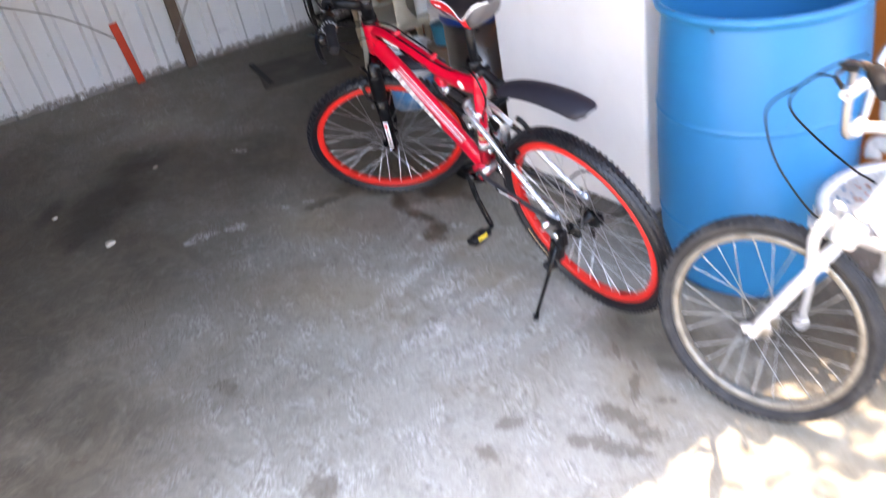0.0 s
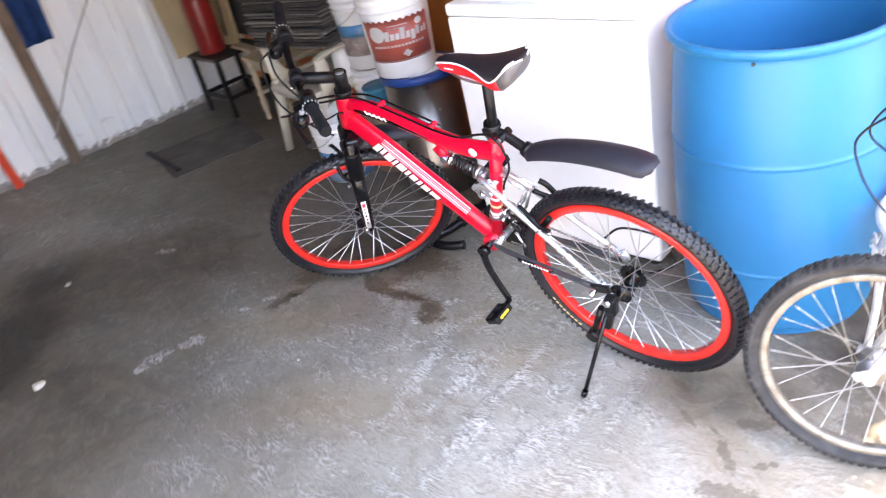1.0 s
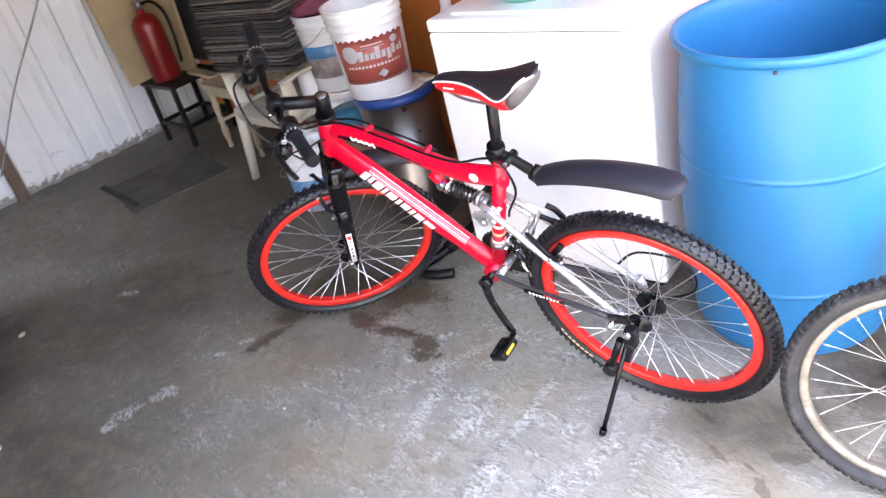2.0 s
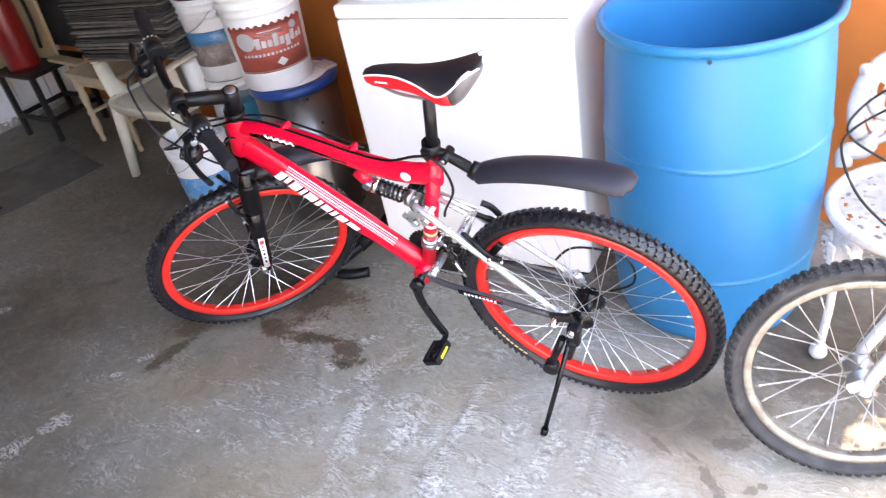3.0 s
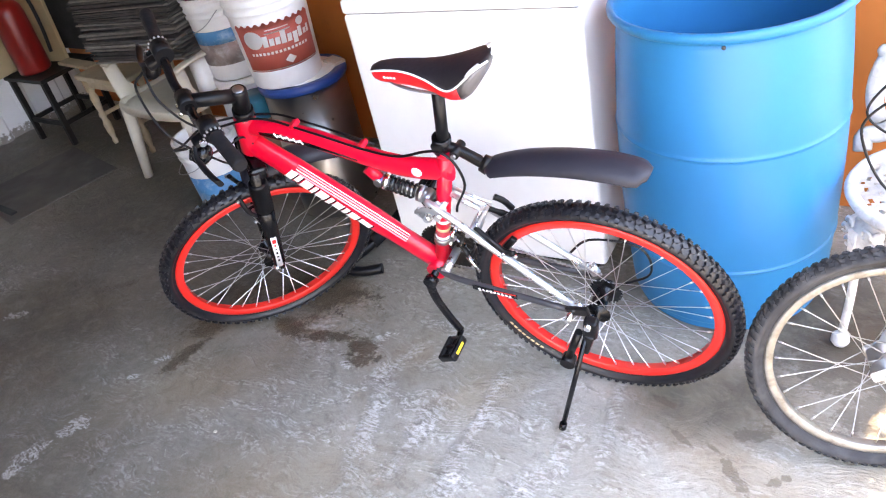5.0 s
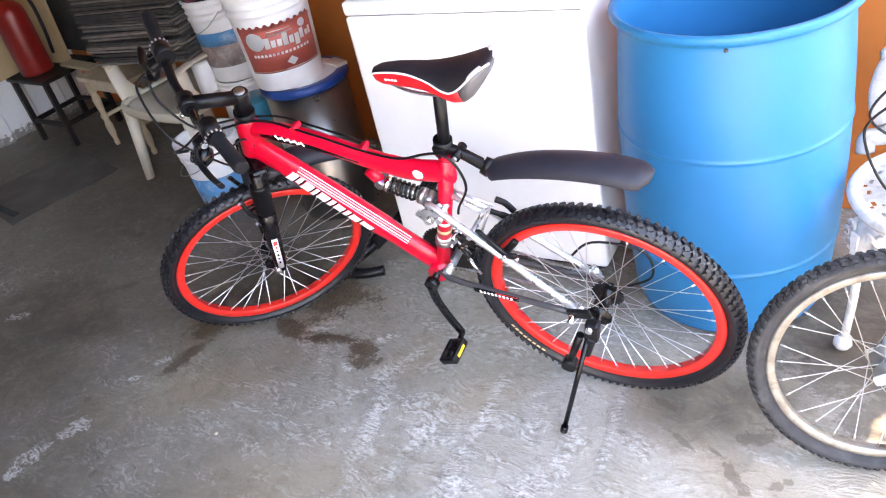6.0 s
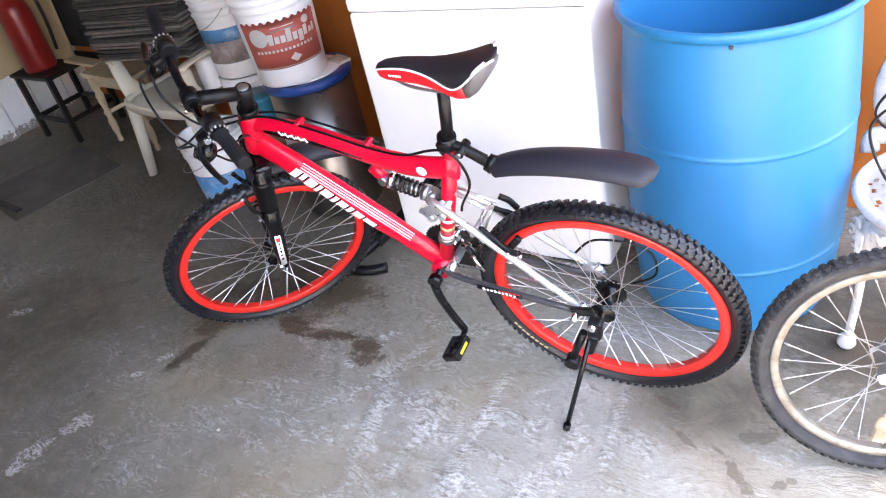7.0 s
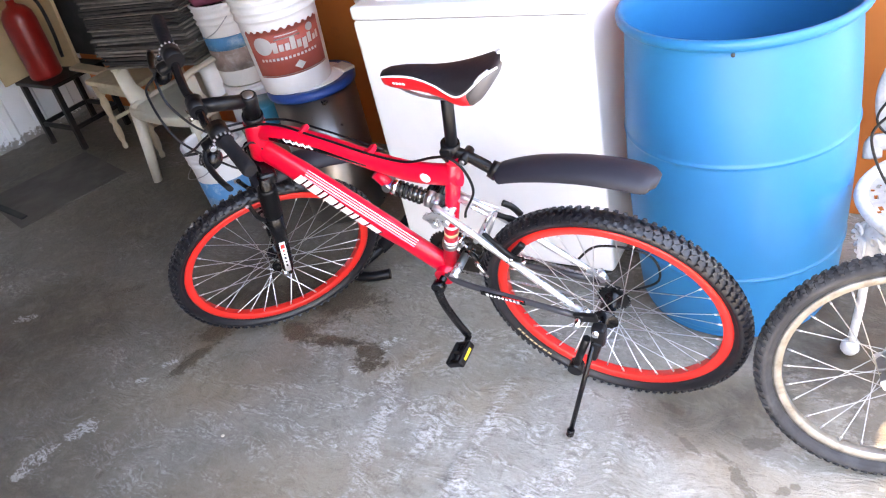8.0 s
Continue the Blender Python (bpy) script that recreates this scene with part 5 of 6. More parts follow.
steel_container()
FACE = -44.0       # the labels face the open side of the room
big = bucket("paint_bucket", "white plastic bucket with a rust-red label on a steel container", turned(-1.47, 0.725, 0.586, FACE), 0.132, 0.152, 0.37,
             [(0.20, 0.66, -62, 62, BUCKET_RED, "rust-red printed label")], handle=False)
brad = lambda z: 0.132 + 0.02 * z / 0.37
curved_patch(big, "label_edge", BUCKET_RED, brad, 0.235, 0.246, -62, 62, "toothed upper edge of the label", zig=11)
def printed(parent, rad, outline, lab="white printed shape", material=None):
    """A flat printed shape bent round the pail: outline in degrees round and metres up."""
    bm = B()
    rim = [bm.verts.new(((rad(z) + 0.0024) * math.cos(radians(a)), (rad(z) + 0.0024) * math.sin(radians(a)), z)) for a, z in outline]
    ca, cz = sum(a for a, z in outline) / len(outline), sum(z for a, z in outline) / len(outline)
    mid = bm.verts.new(((rad(cz) + 0.0026) * math.cos(radians(ca)), (rad(cz) + 0.0026) * math.sin(radians(ca)), cz))
    for p, q in zip(rim, rim[1:] + rim[:1]):
        bm.faces.new((p, q, mid))
    bmesh.ops.solidify(bm, geom=bm.faces[:], thickness=0.0006)
    part("print", bm, material or PRINT_WHITE, parent, lab)


printed(big, brad, [(-36 + 15 * math.cos(k * math.tau / 18), 0.196 + 0.034 * math.sin(k * math.tau / 18)) for k in range(18)], "white oval print")
printed(big, lambda z: brad(z) + 0.001, [(-36 + 12 * math.cos(k * math.tau / 18), 0.196 + 0.027 * math.sin(k * math.tau / 18)) for k in range(18)], "dirty oval print", BUCKET_WHITE)
printed(big, brad, [(40 + 7 * math.cos(k * math.tau / 12), 0.222 + 0.015 * math.sin(k * math.tau / 12)) for k in range(12)])
printed(big, brad, [(2, 0.105), (11, 0.123), (20, 0.105), (11, 0.088)], "white diamond print")
for a, wide, z0, z1 in ((-18, 9, 0.166, 0.206), (-9, 8, 0.168, 0.194), (0, 8, 0.168, 0.194), (9, 9, 0.166, 0.212), (18, 8, 0.166, 0.194), (27, 9, 0.154, 0.194), (36, 8, 0.168, 0.204), (45, 7, 0.170, 0.190), (52, 6, 0.170, 0.198)):
    printed(big, brad, [(a - wide * 0.50, z0), (a + wide * 0.36, z0), (a + wide * 0.50, z1), (a - wide * 0.36, z1)])
for k in range(15):
    a = -44 + 6.2 * k
    printed(big, brad, [(a - 2.1, 0.137), (a + 1.9, 0.137), (a + 2.1, 0.147), (a - 1.9, 0.147)])
for z0, z1, a0, a1 in ((0.078, 0.081, -60, 60), (0.224, 0.228, -14, 20), (0.212, 0.216, -16, 22)):
    curved_patch(big, "print", PRINT_WHITE if z0 > 0.1 else BUCKET_WHITE, lambda z: brad(z) + 0.0012, z0, z1, a0, a1, "white printed line")
bucket("paint_bucket", "white paint bucket with a blue printed band, smeared with dried paint", turned(-2.05, 1.01, 0.462, FACE), 0.125, 0.145, 0.37,
       [(0.46, 0.62, -80, 80, BUCKET_BLUE, "blue printed band"), (0.20, 0.457, -80, 80, BUCKET_GREY, "smeared brown printed band")])
bucket("paint_bucket", "upturned white paint bucket under another bucket", turned(-2.05, 1.01, 0.0, FACE), 0.145, 0.125, 0.46, [], handle=False)
bucket("pail", "small white pail with a blue lower half holding rags", turned(-2.02, 0.66, 0.0, FACE), 0.118, 0.140, 0.33,
       [(0.02, 0.52, -180, 180, BUCKET_BLUE, "blue printed lower half")])
def white_bike():
    yaw, lean = radians(14.5), radians(-9)
    u = Vector((-math.cos(yaw), -math.sin(yaw), 0))
    s = Vector((math.sin(yaw), -math.cos(yaw), 0))
    w = Vector((0, 0, math.cos(lean))) + s * math.sin(lean)
    v = w.cross(u)
    m = Matrix((u, v, w)).transposed().to_4x4()
    R, RR = 0.282, 0.240
    m.translation = Vector((0.628, 0.100, R * math.cos(lean))) - w * R
    bike = thing("small_bicycle", "worn white small-wheeled bicycle with dusty rims and tyres", "bicycle", m)
    wheel(bike, "front_wheel", Matrix.Translation((0, 0, R)), R, RR, 0.025, RIM_WORN, RUBBER_OLD, 28, 0.045, 84, "dusty alloy front wheel with worn knobbly tyre", 0.017, SPOKE_OLD, 0.005)
    wheel(bike, "rear_wheel", Matrix.Translation((-0.93, 0, R)), R, RR, 0.025, RIM_WORN, RUBBER_OLD, 28, 0.05, 84, "dusty alloy rear wheel with worn knobbly tyre", 0.017, SPOKE_OLD, 0.005)
    hub = Vector((0, 0, R))
    ax = Vector((-math.cos(radians(66)), 0, math.sin(radians(66))))
    crown = hub + ax * 0.335 + Vector((-0.03, 0, 0))
    for side in (1, -1):
        bm = B()
        top = crown + Vector((0.0, side * 0.055, 0))
        sweep(bm, [hub + Vector((0.0, side * 0.052, -0.012)), hub + Vector((-0.012, side * 0.053, 0.03)), top], [0.010, 0.0135, 0.0150], 14)
        leg = part("fork_leg", bm, WHITE_BIKE, bike, "scuffed white fork leg")
        bm = B()
        block(bm, (0.05, 0.010, 0.024), Matrix.Translation(hub + Vector((0.010, side * 0.05, 0.004))) @ pose(0, 0, 0, 0, 25, 0), 0.005)
        sweep(bm, [hub + Vector((0, side * 0.04, 0)), hub + Vector((0, side * 0.07, 0))], 0.011, 8)
        part("dropout", bm, WHITE_BIKE, leg)
    bm = B()
    block(bm, (0.055, 0.155, 0.05), Matrix.Translation(crown) @ pose(0, 0, 0, 0, -24, 0), 0.014, 3)
    part("fork_crown", bm, WHITE_BIKE, bike)
    for side in (1, -1):
        bm = B()
        q = crown + Vector((0.045, side * 0.04, -0.03))
        sweep(bm, smooth_path([q + Vector((0.01, side * 0.012, -0.075)), q + Vector((0.02, side * 0.016, 0)), q + Vector((0.0, -side * 0.01, 0.06))], 4), (0.008, 0.012), 8)
        block(bm, (0.05, 0.016, 0.022), Matrix.Translation(q + Vector((0.012, -side * 0.012, -0.07))), 0.005)
        part("brake_arm", bm, WHITE_BIKE, bike)
    bm = B()
    h0, h1 = crown + ax * 0.03, crown + ax * 0.16
    sweep(bm, [h0, h0 + ax * 0.02, h1 - ax * 0.02, h1], [0.024, 0.021, 0.021, 0.024], 16)
    part("head_tube", bm, WHITE_BIKE, bike)
    bm = B()
    lathe(bm, [(0, 0.014), (0.022, 0.012), (0.034, 0.006), (0.036, 0), (0, 0)], 24, Matrix.Translation(h0 + ax * 0.035 + Vector((0.028, 0.0, 0.0))) @ pose(0, 66, 0) @ pose(0, 0, 0, 0, 80, 0))
    part("front_reflector", bm, WHITE_PAINTED, bike, "round white front reflector")
    bm = B()
    sweep(bm, [h1 + Vector((-0.01, 0, -0.03)), Vector((-0.50, 0, 0.42))], 0.018, 14)
    sweep(bm, [h0 + Vector((-0.01, 0, 0.02)), Vector((-0.52, 0, 0.27))], 0.021, 14)
    sweep(bm, [Vector((-0.52, 0, 0.27)), Vector((-0.62, 0, 0.60))], 0.017, 14)
    sweep(bm, [Vector((-0.52, -0.04, 0.27)), Vector((-0.52, 0.04, 0.27))], 0.024, 14)
    part("frame", bm, WHITE_BIKE, bike)
    for side in (1, -1):
        bm = B()
        sweep(bm, [Vector((-0.54, side * 0.025, 0.27)), Vector((-0.93, side * 0.055, R))], 0.010, 10)
        sweep(bm, [Vector((-0.60, side * 0.02, 0.54)), Vector((-0.93, side * 0.055, R))], 0.009, 10)
        part("rear_stay", bm, WHITE_BIKE, bike)
    bm = B()
    sweep(bm, [Vector((-0.61, 0, 0.58)), Vector((-0.65, 0, 0.70))], 0.0125, 12)
    part("seat_post", bm, CHROME, bike)
    bm = B()
    rings = [(-0.50, 0.02, 0.70, 0.735), (-0.56, 0.035, 0.69, 0.74), (-0.64, 0.05, 0.685, 0.745), (-0.70, 0.075, 0.69, 0.76), (-0.75, 0.07, 0.70, 0.765), (-0.765, 0.03, 0.72, 0.75)]
    sweep(bm, [(x, 0, (a + b) / 2) for x, h, a, b in rings], [(h, (b - a) / 2) for x, h, a, b in rings], 16)
    part("saddle", bm, SADDLE_BLACK, bike)
    # quill stem and high-rise handlebar
    bm = B()
    top = h1 + ax * 0.10
    sweep(bm, [h1, top], 0.014, 12)
    sweep(bm, [h1 - ax * 0.006, h1 + ax * 0.016], 0.025, 16)
    tip = top + Vector((0.135, 0, -0.015))
    sweep(bm, [top - Vector((0.02, 0, 0)), tip], 0.012, 12)
    sweep(bm, [tip - Vector((0, 0.022, 0)), tip + Vector((0, 0.022, 0))], 0.0145, 12)
    part("stem", bm, WHITE_BIKE, bike)
    bm = B()
    bar = smooth_path([tip + Vector(p) for p in ((-0.10, -0.28, 0.155), (-0.05, -0.17, 0.16), (0.0, -0.10, 0.14), (0.01, -0.055, 0.0), (0.01, 0.055, 0.0), (0.0, 0.10, 0.14), (-0.05, 0.17, 0.16), (-0.10, 0.28, 0.155))], 5)
    sweep(bm, bar, 0.0085, 12)
    hb = part("handlebar", bm, STEEL_DULL, bike, "dull steel high-rise handlebar")
    bm = B()
    tube(bm, tip + Vector((0.002, -0.10, 0.095)), tip + Vector((0.002, 0.125, 0.095)), 0.011, 0.008)
    part("crossbar", bm, WHITE_BIKE, hb, "pale open-ended crossbar tube")
    for side in (1, -1):
        bm = B()
        sweep(bm, [tip + Vector((-0.055, side * 0.18, 0.16)), tip + Vector((-0.105, side * 0.29, 0.155))], 0.0165, 12)
        part("grip", bm, GRIP, hb)
        bm = B()
        q = tip + Vector((-0.02, side * 0.15, 0.155))
        block(bm, (0.036, 0.026, 0.020), Matrix.Translation(q + Vector((0.014, 0, 0.004))), 0.006)
        sweep(bm, smooth_path([q + Vector((0.02, 0, 0.002)), q + Vector((0.024, side * 0.05, -0.004)), q + Vector((-0.01, side * 0.12, -0.006))], 4), (0.0035, 0.006), 8)
        part("brake_lever", bm, PLASTIC_BLACK, hb)
    for line in (((-0.100, 0.10, 0.935), (-0.05, 0.03, 0.915), (-0.002, -0.030, 0.876), (0.062, -0.046, 0.825), (0.073, -0.047, 0.777), (0.032, -0.040, 0.683), (-0.057, -0.020, 0.597), (-0.116, 0.0, 0.577)),
                 ((-0.100, -0.12, 0.935), (-0.04, -0.12, 0.905), (0.030, -0.125, 0.850), (0.051, -0.130, 0.793), (-0.018, -0.110, 0.740), (-0.126, -0.060, 0.695), (-0.185, -0.020, 0.687), (-0.30, 0.0, 0.63), (-0.42, 0.02, 0.50))):
        cable(bike, [Vector(p) for p in line], 0.0028)
    for side, ex, ez in ((1, -0.47, 0.12), (-1, -0.57, 0.42)):
        bm = B()
        sweep(bm, [(-0.52, side * 0.045, 0.27), (-0.52, side * 0.075, 0.27)], 0.012, 10)
        sweep(bm, [(-0.52, side * 0.07, 0.27), (ex, side * 0.08, ez)], (0.008, 0.012), 10)
        arm = part("crank_arm", bm, STEEL_DULL, bike)
        bm = B()
        block(bm, (0.08, 0.085, 0.022), pose(ex, side * 0.13, ez), 0.006)
        part("pedal", bm, PLASTIC_BLACK, arm)
    bm = B()
    gear(bm, 0.07, 32, 0.004, pose(-0.52, -0.05, 0.27, 90))
    part("chainring", bm, DARK_METAL, bike)
    foot = m.inverted() @ Vector((1.45, 0.10, 0.006))
    bm = B()
    sweep(bm, [(-0.88, 0.06, 0.27), foot], 0.007, 10)
    part("kickstand_leg", bm, STEEL_DULL, bike)
    return bike


white_bike()


# ------------------------------------------------------------------ garden chair of white cast metal
def cast_chair():
    t = thing("garden_chair", "ornate white cast-metal garden chair with a lacy round seat", "chair", turned(0.708, 0.585, 0, 20))
    r, z = 0.225, 0.42
    def pierced(bm, place, radius, rings, seg, gaps, thick):
        """A round plate with small openings: place(x, y) puts its points; gaps(ring, spoke) tells which cells are open."""
        grid = [[bm.verts.new(place(radius * (i + 0.6) / (rings + 0.6) * math.cos(k * math.tau / seg), radius * (i + 0.6) / (rings + 0.6) * math.sin(k * math.tau / seg))) for k in range(seg)] for i in range(rings + 1)]
        bm.faces.new(grid[0])
        for i in range(rings):
            for k in range(seg):
                if not gaps(i, k):
                    bm.faces.new((grid[i][k], grid[i][(k + 1) % seg], grid[i + 1][(k + 1) % seg], grid[i + 1][k]))
        bmesh.ops.solidify(bm, geom=bm.faces[:], thickness=thick)

    bm = B()
    lathe(bm, [(r - 0.026, z - 0.016), (r, z - 0.014), (r + 0.008, z), (r, z + 0.013), (r - 0.022, z + 0.010), (r - 0.026, z - 0.016)], 56)
    seat = part("seat_rim", bm, WHITE_PAINTED, t, "rounded rim of the seat")
    bm = B()
    pierced(bm, lambda x, y: (x, y, z + 0.004 - 0.10 * (x * x + y * y)), r - 0.018, 20, 132,
            lambda i, k: (i in (6, 11, 17) and k % 6 in (1, 2)) or (i in (8, 14) and k % 6 == 4) or (i in (12, 13) and k % 12 in (7, 8)) or (i in (15, 18) and k % 11 == 3), 0.006)
    part("seat_plate", bm, WHITE_PAINTED, seat, "lacy pierced round seat plate")
    for k in range(4):
        a = radians(-135 + 90 * k + 63)
        d = Vector((math.cos(a), math.sin(a), 0))
        side = Vector((-d.y, d.x, 0))
        bm = B()
        line = [d * 0.185 + Vector((0, 0, z - 0.01)), d * 0.215 + Vector((0, 0, z - 0.07)), d * 0.222 + Vector((0, 0, z - 0.14)), d * 0.226 + Vector((0, 0, 0.16)), d * 0.238 + Vector((0, 0, 0.03))]
        sweep(bm, smooth_path(line, 5), [(0.0115 + 0.030 * math.exp(-((i - 4) / 4) ** 2), 0.011 + 0.012 * math.exp(-((i - 4) / 4) ** 2)) for i in range(21)], 10)
        lathe(bm, [(0, 0), (0.017, 0.0), (0.024, 0.012), (0.022, 0.030), (0.010, 0.040), (0, 0.042)], 14, Matrix.Translation(d * 0.240))
        for sg in (1, -1):
            curl = [d * 0.205 + side * (sg * (0.02 + 0.035 * math.sin(q * 0.7))) + Vector((0, 0, z - 0.03 - 0.025 * q)) for q in range(6)]
            sweep(bm, smooth_path(curl, 3), [0.013 - 0.0005 * i for i in range(16)], 8)
            lathe(bm, [(0, -0.01), (0.016, -0.006), (0.018, 0.004), (0, 0.012)], 10, Matrix.Translation(d * 0.21 + side * (sg * 0.045) + Vector((0, 0, z - 0.05))) @ pose(0, 0, 0, 90, 0, math.degrees(a)))
        for j, (off, drop, size) in enumerate(((0.030, 0.045, 0.016), (0.052, 0.075, 0.013), (0.040, 0.110, 0.015), (0.022, 0.140, 0.012))):
            for sg in (1, -1):
                q = d * (0.228 - 0.004 * j) + side * (sg * off) + Vector((0, 0, z - drop))
                whorl = [q + side * (sg * size * (1.25 - 0.13 * i) * math.cos(0.75 * i)) + Vector((0, 0, size * (1.25 - 0.13 * i) * math.sin(0.75 * i))) + d * (0.0012 * i) for i in range(9)]
                sweep(bm, whorl, [0.0052 - 0.0003 * i for i in range(9)], 7)
        for j in range(4):
            sweep(bm, [d * 0.243 + side * (0.008 * (j - 1.5)) + Vector((0, 0, z - 0.045)), d * 0.243 + side * (0.003 * (j - 1.5)) + Vector((0, 0, z - 0.17))], [0.0042, 0.0022], 6)
        part("leg", bm, WHITE_PAINTED, t, "scrolled cast leg")
    bm = B()
    def bp(x, zz):
        a = x / 0.24
        return Vector((0.225 * math.sin(a), 0.19 + 0.03 * math.cos(a) + 0.12 * (zz - z), zz))
    arch = [bp(0.145 * math.cos(radians(q)), z + 0.165 + 0.145 * math.sin(radians(q))) for q in range(-40, 221, 12)]
    sweep(bm, smooth_path(arch, 2), (0.011, 0.022), 10)
    for sg in (1, -1):
        sweep(bm, smooth_path([bp(sg * 0.17, z + 0.01), bp(sg * 0.165, z + 0.05), bp(sg * 0.11, z + 0.05), bp(sg * 0.095, z + 0.07), bp(sg * 0.11, z + 0.09)], 5), (0.014, 0.024), 10)
        sweep(bm, smooth_path([bp(sg * 0.02, z + 0.29), bp(sg * 0.09, z + 0.26), bp(sg * 0.10, z + 0.18), bp(sg * 0.06, z + 0.14), bp(sg * 0.035, z + 0.18), bp(sg * 0.06, z + 0.21)], 5), (0.010, 0.013), 8)
        sweep(bm, smooth_path([bp(sg * 0.10, z + 0.06), bp(sg * 0.03, z + 0.10), bp(sg * 0.015, z + 0.18), bp(sg * 0.05, z + 0.20)], 5), (0.010, 0.012), 8)
        for q in (40, 90, 140):
            c = bp(0.165 * math.cos(radians(q)) * sg, z + 0.165 + 0.165 * math.sin(radians(q)))
            lathe(bm, [(0, -0.014), (0.015, -0.008), (0.018, 0.004), (0, 0.014)], 10, Matrix.Translation(c) @ pose(0, 0, 0, 90))
    sweep(bm, [bp(0, z + 0.02), bp(0, z + 0.315)], (0.010, 0.014), 8)
    pierced(bm, lambda x, y: bp(x, z + 0.175 + y), 0.118, 6, 40, lambda i, k: (i == 2 and k % 8 in (1, 2, 3, 4)) or (i == 4 and k % 5 in (1, 2)), 0.008)
    part("backrest", bm, WHITE_PAINTED, t, "scrolled arched backrest")
    return t


cast_chair()


# ------------------------------------------------------------------ back corner: chairs, stools, stacks
def plastic_chair():
    t = thing("plastic_chair", "cream plastic armchair loaded with a stack of sheets", "chair", turned(-2.375, 0.925, 0, -5))
    z, hw, d = 0.40, 0.245, 0.22
    bm = B()
    n = 10
    rows = []
    for i in range(n + 1):
        y = -d + 2 * d * i / n
        row = []
        for j in range(13):
            x = -hw + 2 * hw * j / 12
            edge = max(abs(x) / hw, 0) ** 4
            front = max(0, (-y - d + 0.06) / 0.06)
            row.append((x * (1 - 0.05 * i / n), y, z - 0.018 * (1 - edge) * math.sin(math.pi * i / n) - 0.03 * front ** 2))
        rows.append(row)
    top = [[bm.verts.new(p) for p in r] for r in rows]
    low = [[bm.verts.new((p[0], p[1], p[2] - 0.008)) for p in r] for r in rows]
    for i in range(n):
        for j in range(12):
            for g in (top, low):
                f = bm.faces.new((g[i][j], g[i][j + 1], g[i + 1][j + 1], g[i + 1][j]))
                f.smooth = True
        for j in (0, 12):
            bm.faces.new((top[i][j], top[i + 1][j], low[i + 1][j], low[i][j]))
    for i in (0, n):
        for j in range(12):
            bm.faces.new((top[i][j], top[i][j + 1], low[i][j + 1], low[i][j]))
    sweep(bm, smooth_path([(-hw, d, z - 0.012), (-hw, 0, z - 0.012), (-hw + 0.01, -d + 0.04, z - 0.014), (-hw + 0.05, -d, z - 0.022), (0, -d - 0.015, z - 0.024), (hw - 0.05, -d, z - 0.022), (hw - 0.01, -d + 0.04, z - 0.014), (hw, 0, z - 0.012), (hw, d, z - 0.012)], 4), (0.012, 0.030), 8)
    part("seat", bm, PLASTIC_CREAM, t)
    for sx in (1, -1):
        for sy in (1, -1):
            bm = B()
            sweep(bm, [(sx * (hw - 0.02), sy * (d - 0.03), z - 0.01), (sx * (hw + 0.012), sy * (d + 0.01), 0.0)], [(0.034, 0.028), (0.024, 0.019)], 10)
            part("leg", bm, PLASTIC_CREAM, t)
        bm = B()
        # a broad strap that flares into the seat's rim and bends over into the arm
        post = [(sx * hw, -d + 0.085, z - 0.015), (sx * (hw + 0.006), -d + 0.075, z + 0.025), (sx * (hw + 0.012), -d + 0.060, z + 0.075), (sx * (hw + 0.020), -d + 0.055, z + 0.178)]
        sweep(bm, post, [(0.080, 0.016), (0.052, 0.015), (0.040, 0.014), (0.036, 0.013)], 12)
        sweep(bm, smooth_path([(sx * (hw + 0.020), -d + 0.030, z + 0.176), (sx * (hw + 0.024), -d + 0.10, z + 0.190), (sx * (hw + 0.025), 0.0, z + 0.192), (sx * (hw + 0.01), d - 0.02, z + 0.186)], 4), (0.028, 0.010), 12)
        part("armrest", bm, PLASTIC_CREAM, t)
    bm = B()
    sweep(bm, smooth_path([(-hw, d, z - 0.02), (-hw, d + 0.06, z + 0.25), (-hw + 0.06, d + 0.10, z + 0.42), (0, d + 0.11, z + 0.44), (hw - 0.06, d + 0.10, z + 0.42), (hw, d + 0.06, z + 0.25), (hw, d, z - 0.02)], 5), (0.014, 0.022), 10)
    for k in range(5):
        x = -0.14 + 0.07 * k
        sweep(bm, smooth_path([(x, d, z - 0.012), (x, d + 0.06, z + 0.24), (x, d + 0.105, z + 0.43)], 4), (0.018, 0.006), 8)
    part("backrest", bm, PLASTIC_CREAM, t)
    return t


def sheet_stack():
    """Thin flat sheets piled on the chair's arms, every few a little askew."""
    rnd = random.Random(5)
    t = thing("sheet_stack", "tall pile of thin dark grey sheets resting on a plastic chair", "stack", turned(-2.42, 0.98, 0.602, 0))
    z = 0.0
    while z < 0.37:
        h = rnd.uniform(0.006, 0.011)
        bm = B()
        block(bm, (0.54 + rnd.uniform(-0.02, 0.02), 0.44 + rnd.uniform(-0.03, 0.03), h * 0.86), pose(rnd.uniform(-0.012, 0.012), rnd.uniform(-0.015, 0.015), z + h / 2, rnd.uniform(-0.4, 0.4), rnd.uniform(-0.4, 0.4), 8 + rnd.uniform(-2.5, 2.5)), 0.0015, 1)
        part("sheet", bm, CARD if rnd.random() < 0.72 else CARD_EDGE, t)
        z += h
    return t


